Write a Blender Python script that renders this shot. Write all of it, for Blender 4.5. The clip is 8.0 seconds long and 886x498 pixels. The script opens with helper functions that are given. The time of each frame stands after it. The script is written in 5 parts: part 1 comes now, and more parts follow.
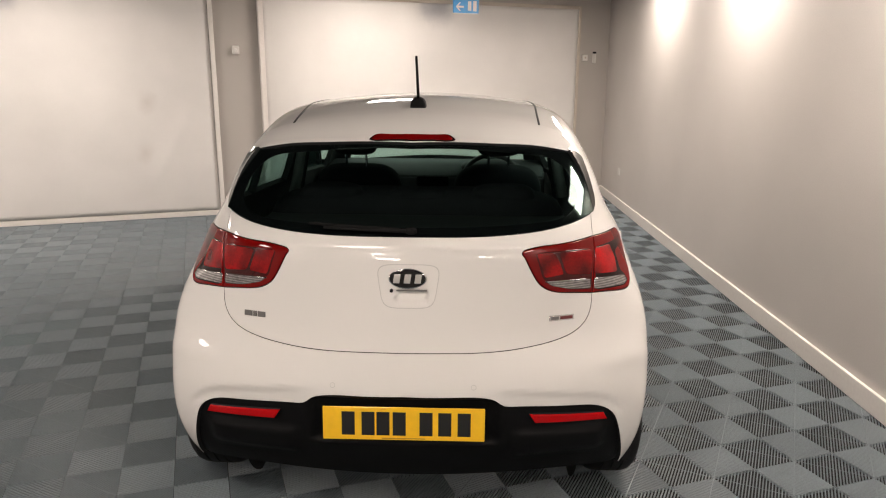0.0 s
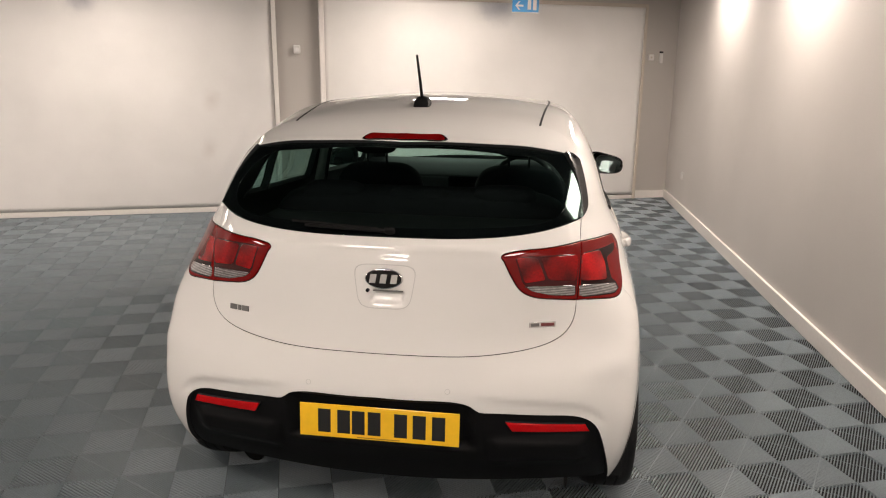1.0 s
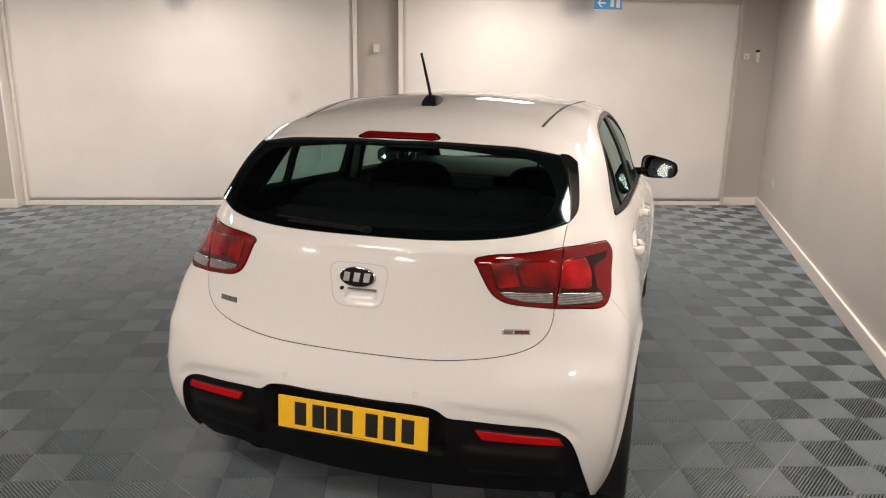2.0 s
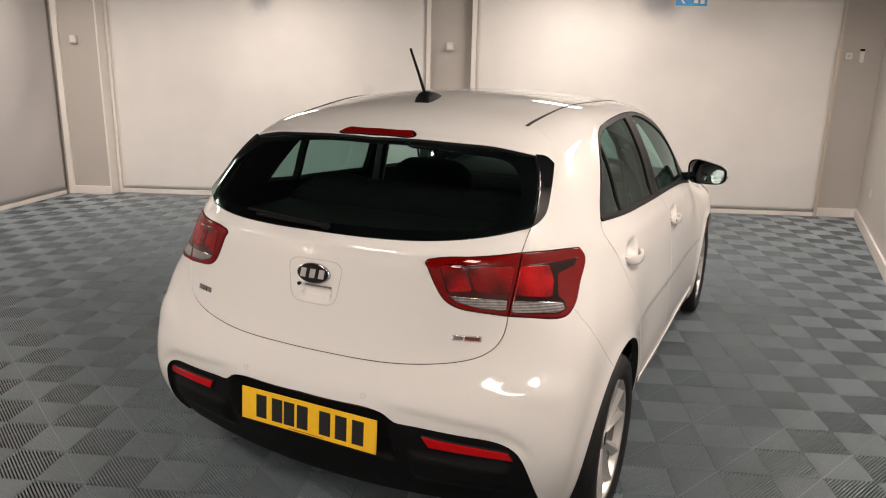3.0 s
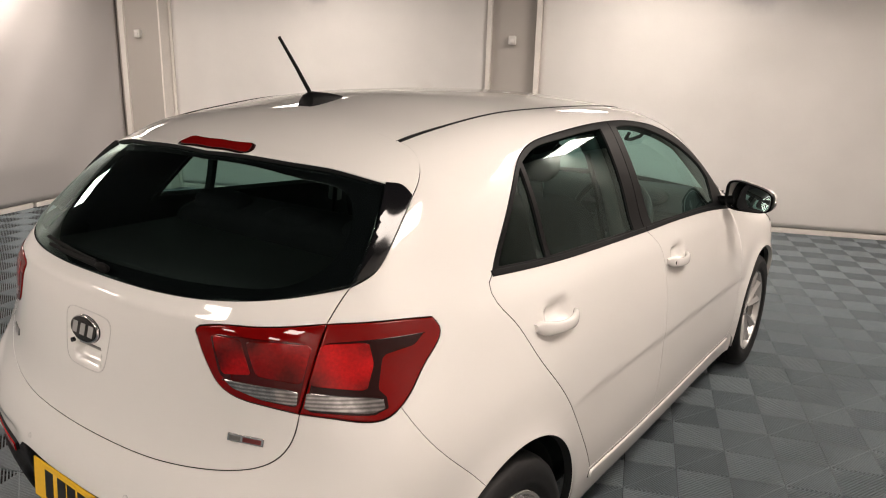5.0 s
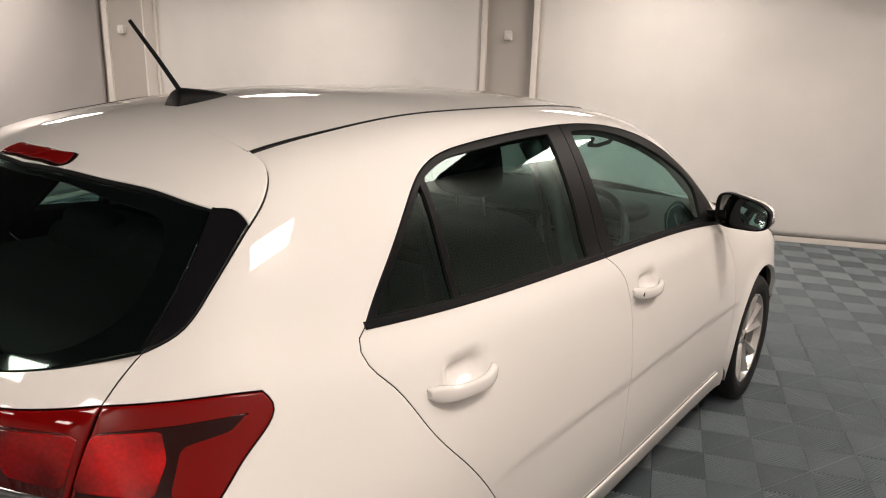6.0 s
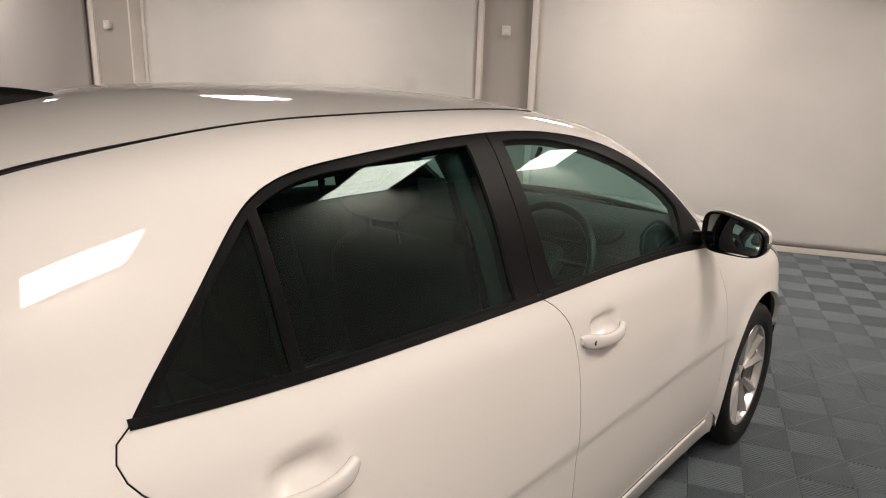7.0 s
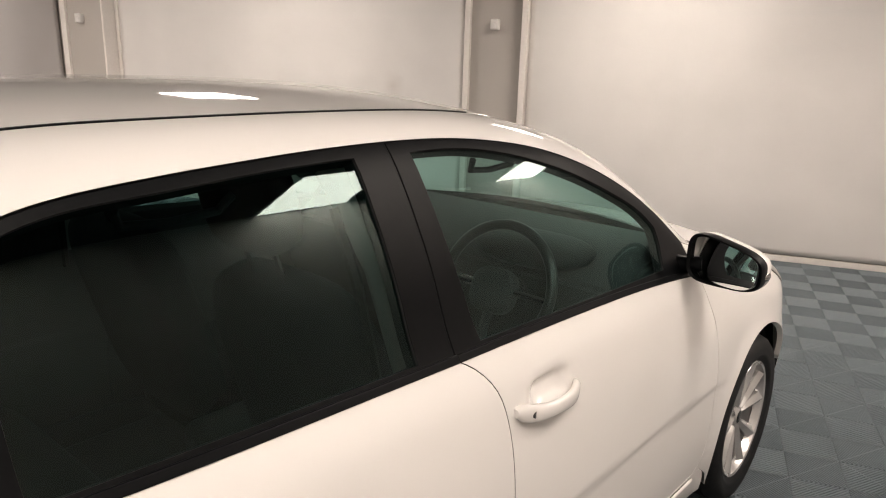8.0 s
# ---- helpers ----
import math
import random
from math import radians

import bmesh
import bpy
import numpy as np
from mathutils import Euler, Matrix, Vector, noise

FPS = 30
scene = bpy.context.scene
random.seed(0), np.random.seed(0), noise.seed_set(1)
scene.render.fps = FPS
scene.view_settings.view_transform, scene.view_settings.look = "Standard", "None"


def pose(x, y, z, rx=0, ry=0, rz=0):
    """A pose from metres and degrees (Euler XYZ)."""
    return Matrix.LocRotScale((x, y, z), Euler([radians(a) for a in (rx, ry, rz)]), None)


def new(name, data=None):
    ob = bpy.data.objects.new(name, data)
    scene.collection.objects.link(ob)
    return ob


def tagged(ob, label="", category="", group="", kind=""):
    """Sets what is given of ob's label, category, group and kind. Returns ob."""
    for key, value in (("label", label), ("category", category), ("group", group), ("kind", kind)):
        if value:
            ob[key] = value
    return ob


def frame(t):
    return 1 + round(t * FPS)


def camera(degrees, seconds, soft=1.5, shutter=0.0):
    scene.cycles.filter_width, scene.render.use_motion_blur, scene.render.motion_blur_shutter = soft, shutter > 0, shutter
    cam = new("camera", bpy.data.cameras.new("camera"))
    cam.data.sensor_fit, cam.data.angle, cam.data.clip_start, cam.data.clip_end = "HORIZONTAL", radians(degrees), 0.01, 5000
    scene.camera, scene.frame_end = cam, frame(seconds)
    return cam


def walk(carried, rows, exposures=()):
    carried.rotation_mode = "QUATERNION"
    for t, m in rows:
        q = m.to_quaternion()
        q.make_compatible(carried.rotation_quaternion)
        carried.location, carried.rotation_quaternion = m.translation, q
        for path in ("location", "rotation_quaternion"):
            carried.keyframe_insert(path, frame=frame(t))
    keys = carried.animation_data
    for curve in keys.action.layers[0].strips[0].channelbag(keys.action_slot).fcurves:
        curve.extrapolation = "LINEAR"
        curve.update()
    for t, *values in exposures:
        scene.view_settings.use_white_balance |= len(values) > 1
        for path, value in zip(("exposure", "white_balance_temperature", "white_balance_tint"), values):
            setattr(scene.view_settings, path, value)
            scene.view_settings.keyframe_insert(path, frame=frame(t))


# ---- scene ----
cam = camera(64.2, 8.0, soft=1.1)
LAMP = 29.5
METRES, EYE, DIP, TURN = 3.662, 1.56, 0.45, 2.6
ROWS = [
    (0.0, 0.0, 0.0, 0.0, 0.1, -13.43, -0.4),
    (0.5, 0.0431, 0.0039, 0.0001, 2.76, -13.45, -0.47),
    (1.0, 0.0853, 0.0134, 0.0001, 6.78, -13.51, -0.62),
    (1.5, 0.1362, 0.0268, 0.0033, 10.96, -13.62, -0.72),
    (2.0, 0.1905, 0.044, 0.001, 15.62, -13.7, -0.87),
    (3.5, 0.3407, 0.1502, -0.0003, 28.1, -14.03, -1.35),
    (4.0, 0.3693, 0.2128, 0.0003, 31.03, -14.18, -1.43),
    (4.5, 0.3923, 0.2834, 0.004, 33.12, -14.31, -1.48),
    (6.0, 0.3979, 0.4923, -0.0009, 36.22, -14.53, -1.53),
    (6.5, 0.4016, 0.5668, 0.0001, 37.28, -14.61, -1.55),
    (7.0, 0.3958, 0.6299, -0.0026, 38.2, -14.7, -1.59),
    (7.5, 0.3853, 0.6958, -0.0026, 38.63, -14.79, -1.68),
    (8.0, 0.3734, 0.7538, -0.0071, 38.96, -14.87, -1.71),
]
walk(cam, [(t, pose(0, 0, EYE, 0, 0, TURN) @ pose(METRES * x, METRES * y, METRES * z, 90 + pitch - DIP, roll, yaw)) for t, x, y, z, yaw, pitch, roll in ROWS],
     [(0.0, 0.44), (2.0, 0.41), (4.0, 0.28), (6.0, 0.15), (6.7, -0.04), (7.1, -0.04), (7.5, 0.08), (8.0, 0.19)])

# ---- world, exposure ----
world = bpy.data.worlds.new("world")
world.use_nodes = True
world.node_tree.nodes["Background"].inputs[0].default_value = (0.5, 0.5, 0.5, 1)
world.node_tree.nodes["Background"].inputs[1].default_value = 0.02
scene.world = world


# ---- materials ----
def material(name, color, rough=0.5, metal=0.0, coat=0.0, grain=0.0, scale=40.0, bump=0.0, blotch=0.0, blotch_scale=1.5, spec=0.5):
    m = bpy.data.materials.new(name)
    m.use_nodes = True
    nt = m.node_tree
    b = nt.nodes["Principled BSDF"]
    b.inputs["Base Color"].default_value = (*color, 1)
    b.inputs["Roughness"].default_value = rough
    b.inputs["Metallic"].default_value = metal
    b.inputs["Coat Weight"].default_value = coat
    b.inputs["Coat Roughness"].default_value = 0.03
    b.inputs["Specular IOR Level"].default_value = spec
    if grain or blotch or bump:
        tc = nt.nodes.new("ShaderNodeTexCoord")
        n1 = nt.nodes.new("ShaderNodeTexNoise")
        n1.inputs["Scale"].default_value, n1.inputs["Detail"].default_value = scale, 6
        n2 = nt.nodes.new("ShaderNodeTexNoise")
        n2.inputs["Scale"].default_value, n2.inputs["Detail"].default_value = blotch_scale, 4
        for n in (n1, n2):
            nt.links.new(tc.outputs["Object"], n.inputs["Vector"])
        last = None
        for n, amount in ((n1, grain), (n2, blotch)):
            if not amount:
                continue
            r = nt.nodes.new("ShaderNodeMapRange")
            r.inputs["From Min"].default_value, r.inputs["From Max"].default_value = 0.3, 0.7
            r.inputs["To Min"].default_value, r.inputs["To Max"].default_value = 1 - amount, 1 + amount
            nt.links.new(n.outputs["Fac"], r.inputs["Value"])
            mix = nt.nodes.new("ShaderNodeVectorMath")
            mix.operation = "SCALE"
            if last is None:
                mix.inputs[0].default_value = color
            else:
                nt.links.new(last, mix.inputs[0])
            nt.links.new(r.outputs[0], mix.inputs["Scale"])
            last = mix.outputs[0]
        if last is not None:
            nt.links.new(last, b.inputs["Base Color"])
        if bump:
            bp = nt.nodes.new("ShaderNodeBump")
            bp.inputs["Strength"].default_value, bp.inputs["Distance"].default_value = bump, 0.002
            nt.links.new(n1.outputs["Fac"], bp.inputs["Height"])
            nt.links.new(bp.outputs[0], b.inputs["Normal"])
    return m


def glass_material(name, tint, rough=0.0, film=0.0):
    """Thin tinted car glass: a mirror coat by Fresnel over a tinted see-through sheet, with a faint dusty film."""
    m = bpy.data.materials.new(name)
    m.use_nodes = True
    nt = m.node_tree
    nt.nodes.clear()
    out = nt.nodes.new("ShaderNodeOutputMaterial")
    tr = nt.nodes.new("ShaderNodeBsdfTransparent")
    tr.inputs["Color"].default_value = (*tint, 1)
    gl = nt.nodes.new("ShaderNodeBsdfGlossy")
    gl.inputs["Roughness"].default_value = rough
    gl.inputs["Color"].default_value = (0.80, 1.0, 0.96, 1)
    lw = nt.nodes.new("ShaderNodeLayerWeight")
    lw.inputs["Blend"].default_value = 0.5
    pw = nt.nodes.new("ShaderNodeMath")
    pw.operation = "POWER"
    pw.inputs[1].default_value = 5.0
    nt.links.new(lw.outputs["Facing"], pw.inputs[0])
    fr = nt.nodes.new("ShaderNodeMath")
    fr.operation = "MULTIPLY_ADD"
    fr.inputs[1].default_value, fr.inputs[2].default_value = 0.75, 0.026
    nt.links.new(pw.outputs[0], fr.inputs[0])
    mix = nt.nodes.new("ShaderNodeMixShader")
    nt.links.new(fr.outputs[0], mix.inputs[0])
    nt.links.new(tr.outputs[0], mix.inputs[1])
    nt.links.new(gl.outputs[0], mix.inputs[2])
    dust = nt.nodes.new("ShaderNodeBsdfGlossy")
    dust.inputs["Roughness"].default_value = 0.35
    dust.inputs["Color"].default_value = (0.86, 1.0, 0.95, 1)
    top = nt.nodes.new("ShaderNodeMixShader")
    top.inputs[0].default_value = film
    nt.links.new(mix.outputs[0], top.inputs[1])
    nt.links.new(dust.outputs[0], top.inputs[2])
    nt.links.new(top.outputs[0], out.inputs["Surface"])
    return m


def light_material(name, color, strength):
    m = bpy.data.materials.new(name)
    m.use_nodes = True
    nt = m.node_tree
    nt.nodes.clear()
    out, em = nt.nodes.new("ShaderNodeOutputMaterial"), nt.nodes.new("ShaderNodeEmission")
    em.inputs[0].default_value, em.inputs[1].default_value = (*color, 1), strength
    nt.links.new(em.outputs[0], out.inputs["Surface"])
    return m


def curtain_material(name, shade_and_stains):
    """Stretched off-white fabric with faint scuffs; each stain or patch of painted shade is (x, z, half width, half
    height, strength, colour).
    """
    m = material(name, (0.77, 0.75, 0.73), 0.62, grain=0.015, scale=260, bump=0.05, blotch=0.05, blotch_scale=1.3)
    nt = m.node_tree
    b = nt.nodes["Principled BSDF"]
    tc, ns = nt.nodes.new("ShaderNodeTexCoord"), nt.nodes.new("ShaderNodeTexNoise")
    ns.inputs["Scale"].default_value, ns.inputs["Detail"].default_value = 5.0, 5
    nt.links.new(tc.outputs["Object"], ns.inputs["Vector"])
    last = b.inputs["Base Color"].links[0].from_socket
    for x, z, rx, rz, amount, color in shade_and_stains:
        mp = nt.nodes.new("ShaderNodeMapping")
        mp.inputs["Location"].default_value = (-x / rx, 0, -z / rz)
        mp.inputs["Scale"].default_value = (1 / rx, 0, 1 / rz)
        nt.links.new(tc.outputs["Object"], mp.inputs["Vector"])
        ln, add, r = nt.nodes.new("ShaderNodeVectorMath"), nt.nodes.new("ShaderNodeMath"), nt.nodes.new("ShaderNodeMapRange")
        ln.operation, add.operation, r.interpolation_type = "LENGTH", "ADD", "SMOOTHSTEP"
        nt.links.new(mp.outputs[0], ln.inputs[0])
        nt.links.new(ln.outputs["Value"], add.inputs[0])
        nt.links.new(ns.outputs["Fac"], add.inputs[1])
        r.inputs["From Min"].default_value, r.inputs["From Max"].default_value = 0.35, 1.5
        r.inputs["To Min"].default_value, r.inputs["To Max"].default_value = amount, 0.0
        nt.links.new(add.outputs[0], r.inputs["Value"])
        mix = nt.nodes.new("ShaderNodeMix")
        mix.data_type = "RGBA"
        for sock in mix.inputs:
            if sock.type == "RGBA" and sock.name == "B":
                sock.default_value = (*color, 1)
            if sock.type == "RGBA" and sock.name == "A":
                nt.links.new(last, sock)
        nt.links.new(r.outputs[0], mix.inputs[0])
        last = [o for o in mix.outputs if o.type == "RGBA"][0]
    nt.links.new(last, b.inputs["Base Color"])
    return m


PAINT = material("white_paint", (0.715, 0.700, 0.680), 0.5, coat=1.0, grain=0.006, scale=900, blotch=0.006, blotch_scale=3, spec=0.0)
WIPER = material("matt_black_wiper", (0.006, 0.006, 0.006), 0.8, grain=0.1, scale=300, spec=0.15)
TRIM = material("satin_black_trim", (0.003, 0.0034, 0.004), 0.42, grain=0.12, scale=60, bump=0.03, spec=0.10)
BADGEGREY = material("badge_grey", (0.20, 0.195, 0.19), 0.3, metal=0.6, grain=0.05, scale=200)
SILVERGREY = material("silver_grey_plastic", (0.50, 0.49, 0.48), 0.35, grain=0.03, scale=200)
GLOSS = material("gloss_black", (0.005, 0.005, 0.006), 0.08, spec=0.35)
PLASTIC = material("grained_black_plastic", (0.005, 0.005, 0.0055), 0.5, grain=0.15, scale=500, bump=0.25, spec=0.14)
LINER = material("dark_cabin_trim", (0.018, 0.019, 0.020), 0.8, grain=0.08, scale=14, spec=0.2)
HEADLINER = material("grey_headlining", (0.16, 0.16, 0.155), 0.9, grain=0.04, scale=12)
SEATCLOTH = material("black_seat_cloth", (0.012, 0.012, 0.014), 0.95, grain=0.12, scale=14, spec=0.1)
GLASS = glass_material("side_glass", (0.58, 0.77, 0.74), film=0.008)
DARKGLASS = glass_material("privacy_glass", (0.28, 0.42, 0.40))
REARGLASS = glass_material("rear_glass", (0.64, 0.76, 0.72))
RUBBER = material("tyre_rubber", (0.010, 0.010, 0.0105), 0.6, grain=0.2, scale=60, bump=0.1, spec=0.25)
ALLOY = material("silver_alloy", (0.58, 0.57, 0.56), 0.25, metal=0.6, grain=0.03, scale=300)
DARKMETAL = material("dark_metal", (0.08, 0.08, 0.08), 0.5, metal=0.8, grain=0.1, scale=80)
CHROME = material("chrome", (0.75, 0.75, 0.75), 0.08, metal=1.0)
MIRROR = material("mirror_silver", (0.85, 0.87, 0.87), 0.01, metal=1.0)
LAMPDEEP = material("deep_red_lens", (0.045, 0.001, 0.001), 0.3, coat=1.0, spec=0.0)
LAMPRED = material("dark_red_lens", (0.15, 0.002, 0.002), 0.3, coat=0.6, spec=0.0)
LAMPGLOW = material("bright_red_lens", (0.27, 0.002, 0.003), 0.3, coat=0.8, grain=0.22, scale=150, blotch=0.75, blotch_scale=12, spec=0.0)
LAMPDARK = material("smoked_lens", (0.014, 0.001, 0.001), 0.3, coat=0.6, spec=0.0)
LAMPCLEAR = material("clear_lens", (0.40, 0.39, 0.39), 0.10, metal=0.8, coat=1.0, grain=0.35, scale=60)


for nd in LAMPGLOW.node_tree.nodes:
    if nd.type == "TEX_NOISE" and nd.inputs["Scale"].default_value < 20:
        nd.inputs["Detail"].default_value = 0.6


def ribbed(m):
    """Fine level slots across a lens."""
    nt = m.node_tree
    b = nt.nodes["Principled BSDF"]
    tc, wave, r = nt.nodes.new("ShaderNodeTexCoord"), nt.nodes.new("ShaderNodeTexWave"), nt.nodes.new("ShaderNodeMapRange")
    wave.bands_direction = "Z"
    wave.inputs["Scale"].default_value, wave.inputs["Distortion"].default_value = 42.0, 0.6
    r.inputs["To Min"].default_value, r.inputs["To Max"].default_value = 0.35, 1.1
    mul = nt.nodes.new("ShaderNodeVectorMath")
    mul.operation = "SCALE"
    nt.links.new(tc.outputs["Object"], wave.inputs["Vector"])
    nt.links.new(wave.outputs["Fac"], r.inputs["Value"])
    nt.links.new(b.inputs["Base Color"].links[0].from_socket, mul.inputs[0])
    nt.links.new(r.outputs[0], mul.inputs["Scale"])
    nt.links.new(mul.outputs[0], b.inputs["Base Color"])
    return m


ribbed(LAMPCLEAR)
REFLECTOR = material("red_reflector", (0.44, 0.004, 0.006), 0.2, spec=0.1, coat=0.4, grain=0.2, scale=400)
YELLOW = material("plate_yellow", (0.86, 0.50, 0.015), 0.35, coat=0.4, grain=0.03, scale=60, blotch=0.04, blotch_scale=12)
BLACKINK = material("plate_black", (0.012, 0.012, 0.012), 0.4)
WALLGREY = material("grey_wall_paint", (0.60, 0.567, 0.54), 0.55, grain=0.03, scale=120, bump=0.12, blotch=0.05, blotch_scale=0.9)
PILASTER = material("taupe_wall_paint", (0.48, 0.45, 0.42), 0.55, grain=0.03, scale=120, bump=0.12, blotch=0.05, blotch_scale=0.9)
# Blue-grey: shade painted high on both fabric sheets; brown: staining on the left one.
TOPSHADE, BROWN = (0.30, 0.31, 0.36), (0.42, 0.36, 0.31)
FABRIC = curtain_material("fabric", ((1.80, 2.30, 0.22, 0.26, 0.75, TOPSHADE), (3.04, 1.25, 0.13, 0.17, 0.35, BROWN), (2.98, 0.72, 0.12, 0.16, 0.25, BROWN)))
FABRIC_R = curtain_material("corner_fabric", ((2.03, 2.32, 0.34, 0.26, 0.65, TOPSHADE),))
GREYFABRIC = material("grey_fabric", (0.50, 0.48, 0.475), 0.65, grain=0.015, scale=260, bump=0.05, blotch=0.05, blotch_scale=0.8)
WHITEWOOD = material("white_trim_paint", (0.82, 0.78, 0.74), 0.4, grain=0.03, scale=50, blotch=0.03)
CREAM = material("cream_frame", (0.55, 0.49, 0.42), 0.5, grain=0.04, scale=60)
CEILING = material("ceiling_tile", (0.05, 0.05, 0.052), 0.9, grain=0.05, scale=150, bump=0.2)
SUBFLOOR = material("dark_subfloor", (0.006, 0.007, 0.009), 0.8, grain=0.2, scale=60)
WHITEPLASTIC = material("white_plastic", (0.72, 0.70, 0.67), 0.4, grain=0.02, scale=80)
SIGNBLUE = material("sign_blue", (0.03, 0.28, 0.62), 0.35, grain=0.03, scale=40)
PANELLIGHT = light_material("light_panel", (1.0, 0.868, 0.768), LAMP)


def tile_material():
    m = material("tile_grey_plastic", (0.172, 0.207, 0.228), 0.36, grain=0.10, scale=180, bump=0.08)
    nt = m.node_tree
    b = nt.nodes["Principled BSDF"]
    info = nt.nodes.new("ShaderNodeObjectInfo")
    r = nt.nodes.new("ShaderNodeMapRange")
    r.inputs["To Min"].default_value, r.inputs["To Max"].default_value = 0.92, 1.08
    nt.links.new(info.outputs["Random"], r.inputs["Value"])
    mul = nt.nodes.new("ShaderNodeVectorMath")
    mul.operation = "SCALE"
    src = b.inputs["Base Color"].links[0].from_socket
    nt.links.new(src, mul.inputs[0])
    nt.links.new(r.outputs[0], mul.inputs["Scale"])
    nt.links.new(mul.outputs[0], b.inputs["Base Color"])
    return m


TILE = tile_material()


# ---- mesh helpers ----
def thing(name, m, label, category, group="", kind=""):
    ob = new(name)
    ob.matrix_world = m
    return tagged(ob, label, category, group, kind)


def part(name, bm, mat, parent, label="", smooth=False, m=None):
    """Links a bmesh as one mesh object under a thing or a part."""
    me = bpy.data.meshes.new(name)
    bm.to_mesh(me)
    bm.free()
    me.materials.append(mat)
    if smooth:
        me.shade_smooth()
        me.set_sharp_from_angle(angle=radians(38))
    ob = new(name, me)
    if parent is not None:
        ob.parent = parent
    if m is not None:
        ob.matrix_local = m
    if label:
        ob["label"] = label
    return ob


def box(bm, lo, hi, bevel=0.0, segs=2):
    r = bmesh.ops.create_cube(bm, size=1)
    vs = r["verts"]
    for v in vs:
        v.co = Vector([lo[i] + (v.co[i] + 0.5) * (hi[i] - lo[i]) for i in range(3)])
    if bevel:
        es = list({e for v in vs for e in v.link_edges})
        bmesh.ops.bevel(bm, geom=es, offset=bevel, segments=segs, affect="EDGES", profile=0.5)
    return bm


def boxes(*specs, bevel=0.0, segs=2):
    bm = bmesh.new()
    for lo, hi in specs:
        b2 = bmesh.new()
        box(b2, lo, hi, bevel, segs)
        me = bpy.data.meshes.new("t")
        b2.to_mesh(me)
        b2.free()
        bm.from_mesh(me)
        bpy.data.meshes.remove(me)
    return bm


def prism(poly, lo, hi, axis=1, bevel=0.0):
    """A polygon in the two other axes, extruded along one axis from lo to hi."""
    bm = bmesh.new()

    def at(p, d):
        q = list(p)
        q.insert(axis, d)
        return q
    a = [bm.verts.new(at(p, lo)) for p in poly]
    b = [bm.verts.new(at(p, hi)) for p in poly]
    n = len(poly)
    bm.faces.new(a)
    bm.faces.new(b[::-1])
    for i in range(n):
        bm.faces.new((a[i], b[i], b[(i + 1) % n], a[(i + 1) % n]))
    bmesh.ops.recalc_face_normals(bm, faces=bm.faces)
    if bevel:
        bmesh.ops.bevel(bm, geom=[e for e in bm.edges], offset=bevel, segments=2, affect="EDGES")
    return bm


def lathe(profile, segs=64, closed=False):
    """Profile of (along x, radius), turned about the x axis."""
    bm = bmesh.new()
    rings = []
    for x, r in profile:
        rings.append([bm.verts.new((x, r * math.cos(2 * math.pi * i / segs), r * math.sin(2 * math.pi * i / segs))) for i in range(segs)])
    pairs = list(zip(rings, rings[1:])) + ([(rings[-1], rings[0])] if closed else [])
    for a, b in pairs:
        for i in range(segs):
            j = (i + 1) % segs
            bm.faces.new((a[i], a[j], b[j], b[i]))
    bmesh.ops.recalc_face_normals(bm, faces=bm.faces)
    return bm


def pad(c, s, tilt=0.0, power=3.0, nu=28, nv=18):
    """A soft rounded block: centre, half sizes, lean about x in degrees."""
    bm = bmesh.new()
    rot = Matrix.Rotation(radians(tilt), 3, "X")

    def sgn(v):
        return math.copysign(abs(v) ** (2 / power), v)
    rows = []
    for j in range(nv + 1):
        v = -math.pi / 2 + math.pi * j / nv
        row = []
        for i in range(nu):
            u = 2 * math.pi * i / nu
            p = Vector((s[0] * sgn(math.cos(v)) * sgn(math.cos(u)), s[1] * sgn(math.cos(v)) * sgn(math.sin(u)), s[2] * sgn(math.sin(v))))
            row.append(bm.verts.new(rot @ p + Vector(c)))
        rows.append(row)
    for a, b in zip(rows, rows[1:]):
        for i in range(nu):
            bm.faces.new((a[i], a[(i + 1) % nu], b[(i + 1) % nu], b[i]))
    bmesh.ops.remove_doubles(bm, verts=bm.verts, dist=1e-5)
    bmesh.ops.recalc_face_normals(bm, faces=bm.faces)
    return bm


def tube(pts, radius, segs=10, taper=None):
    """A round bar along a line of points."""
    bm = bmesh.new()
    pts = [Vector(p) for p in pts]
    rings = []
    up = Vector((0.31, 0.17, 0.94))
    for i, p in enumerate(pts):
        d = (pts[min(i + 1, len(pts) - 1)] - pts[max(i - 1, 0)]).normalized()
        a = d.cross(up).normalized()
        b = d.cross(a)
        r = radius if taper is None else radius + (taper - radius) * i / (len(pts) - 1)
        rings.append([bm.verts.new(p + r * (math.cos(2 * math.pi * k / segs) * a + math.sin(2 * math.pi * k / segs) * b)) for k in range(segs)])
    for a, b in zip(rings, rings[1:]):
        for k in range(segs):
            bm.faces.new((a[k], a[(k + 1) % segs], b[(k + 1) % segs], b[k]))
    bm.faces.new(rings[0][::-1])
    bm.faces.new(rings[-1])
    bmesh.ops.recalc_face_normals(bm, faces=bm.faces)
    return bm

# ---- the room ----
WALL = radians(22.7)          # the back wall's heading
WU, WN = Vector((math.cos(WALL), math.sin(WALL), 0)), Vector((math.sin(WALL), -math.cos(WALL), 0))
WALL_AT = Vector((-2.715, 7.837, 0))
CEIL = 2.62


def wall_pose(s, off=0.0):
    """Axes on the back wall: x along it, y out of the room, z up."""
    return Matrix.Translation(WALL_AT + s * WU + off * WN) @ Matrix.Rotation(WALL, 4, "Z")



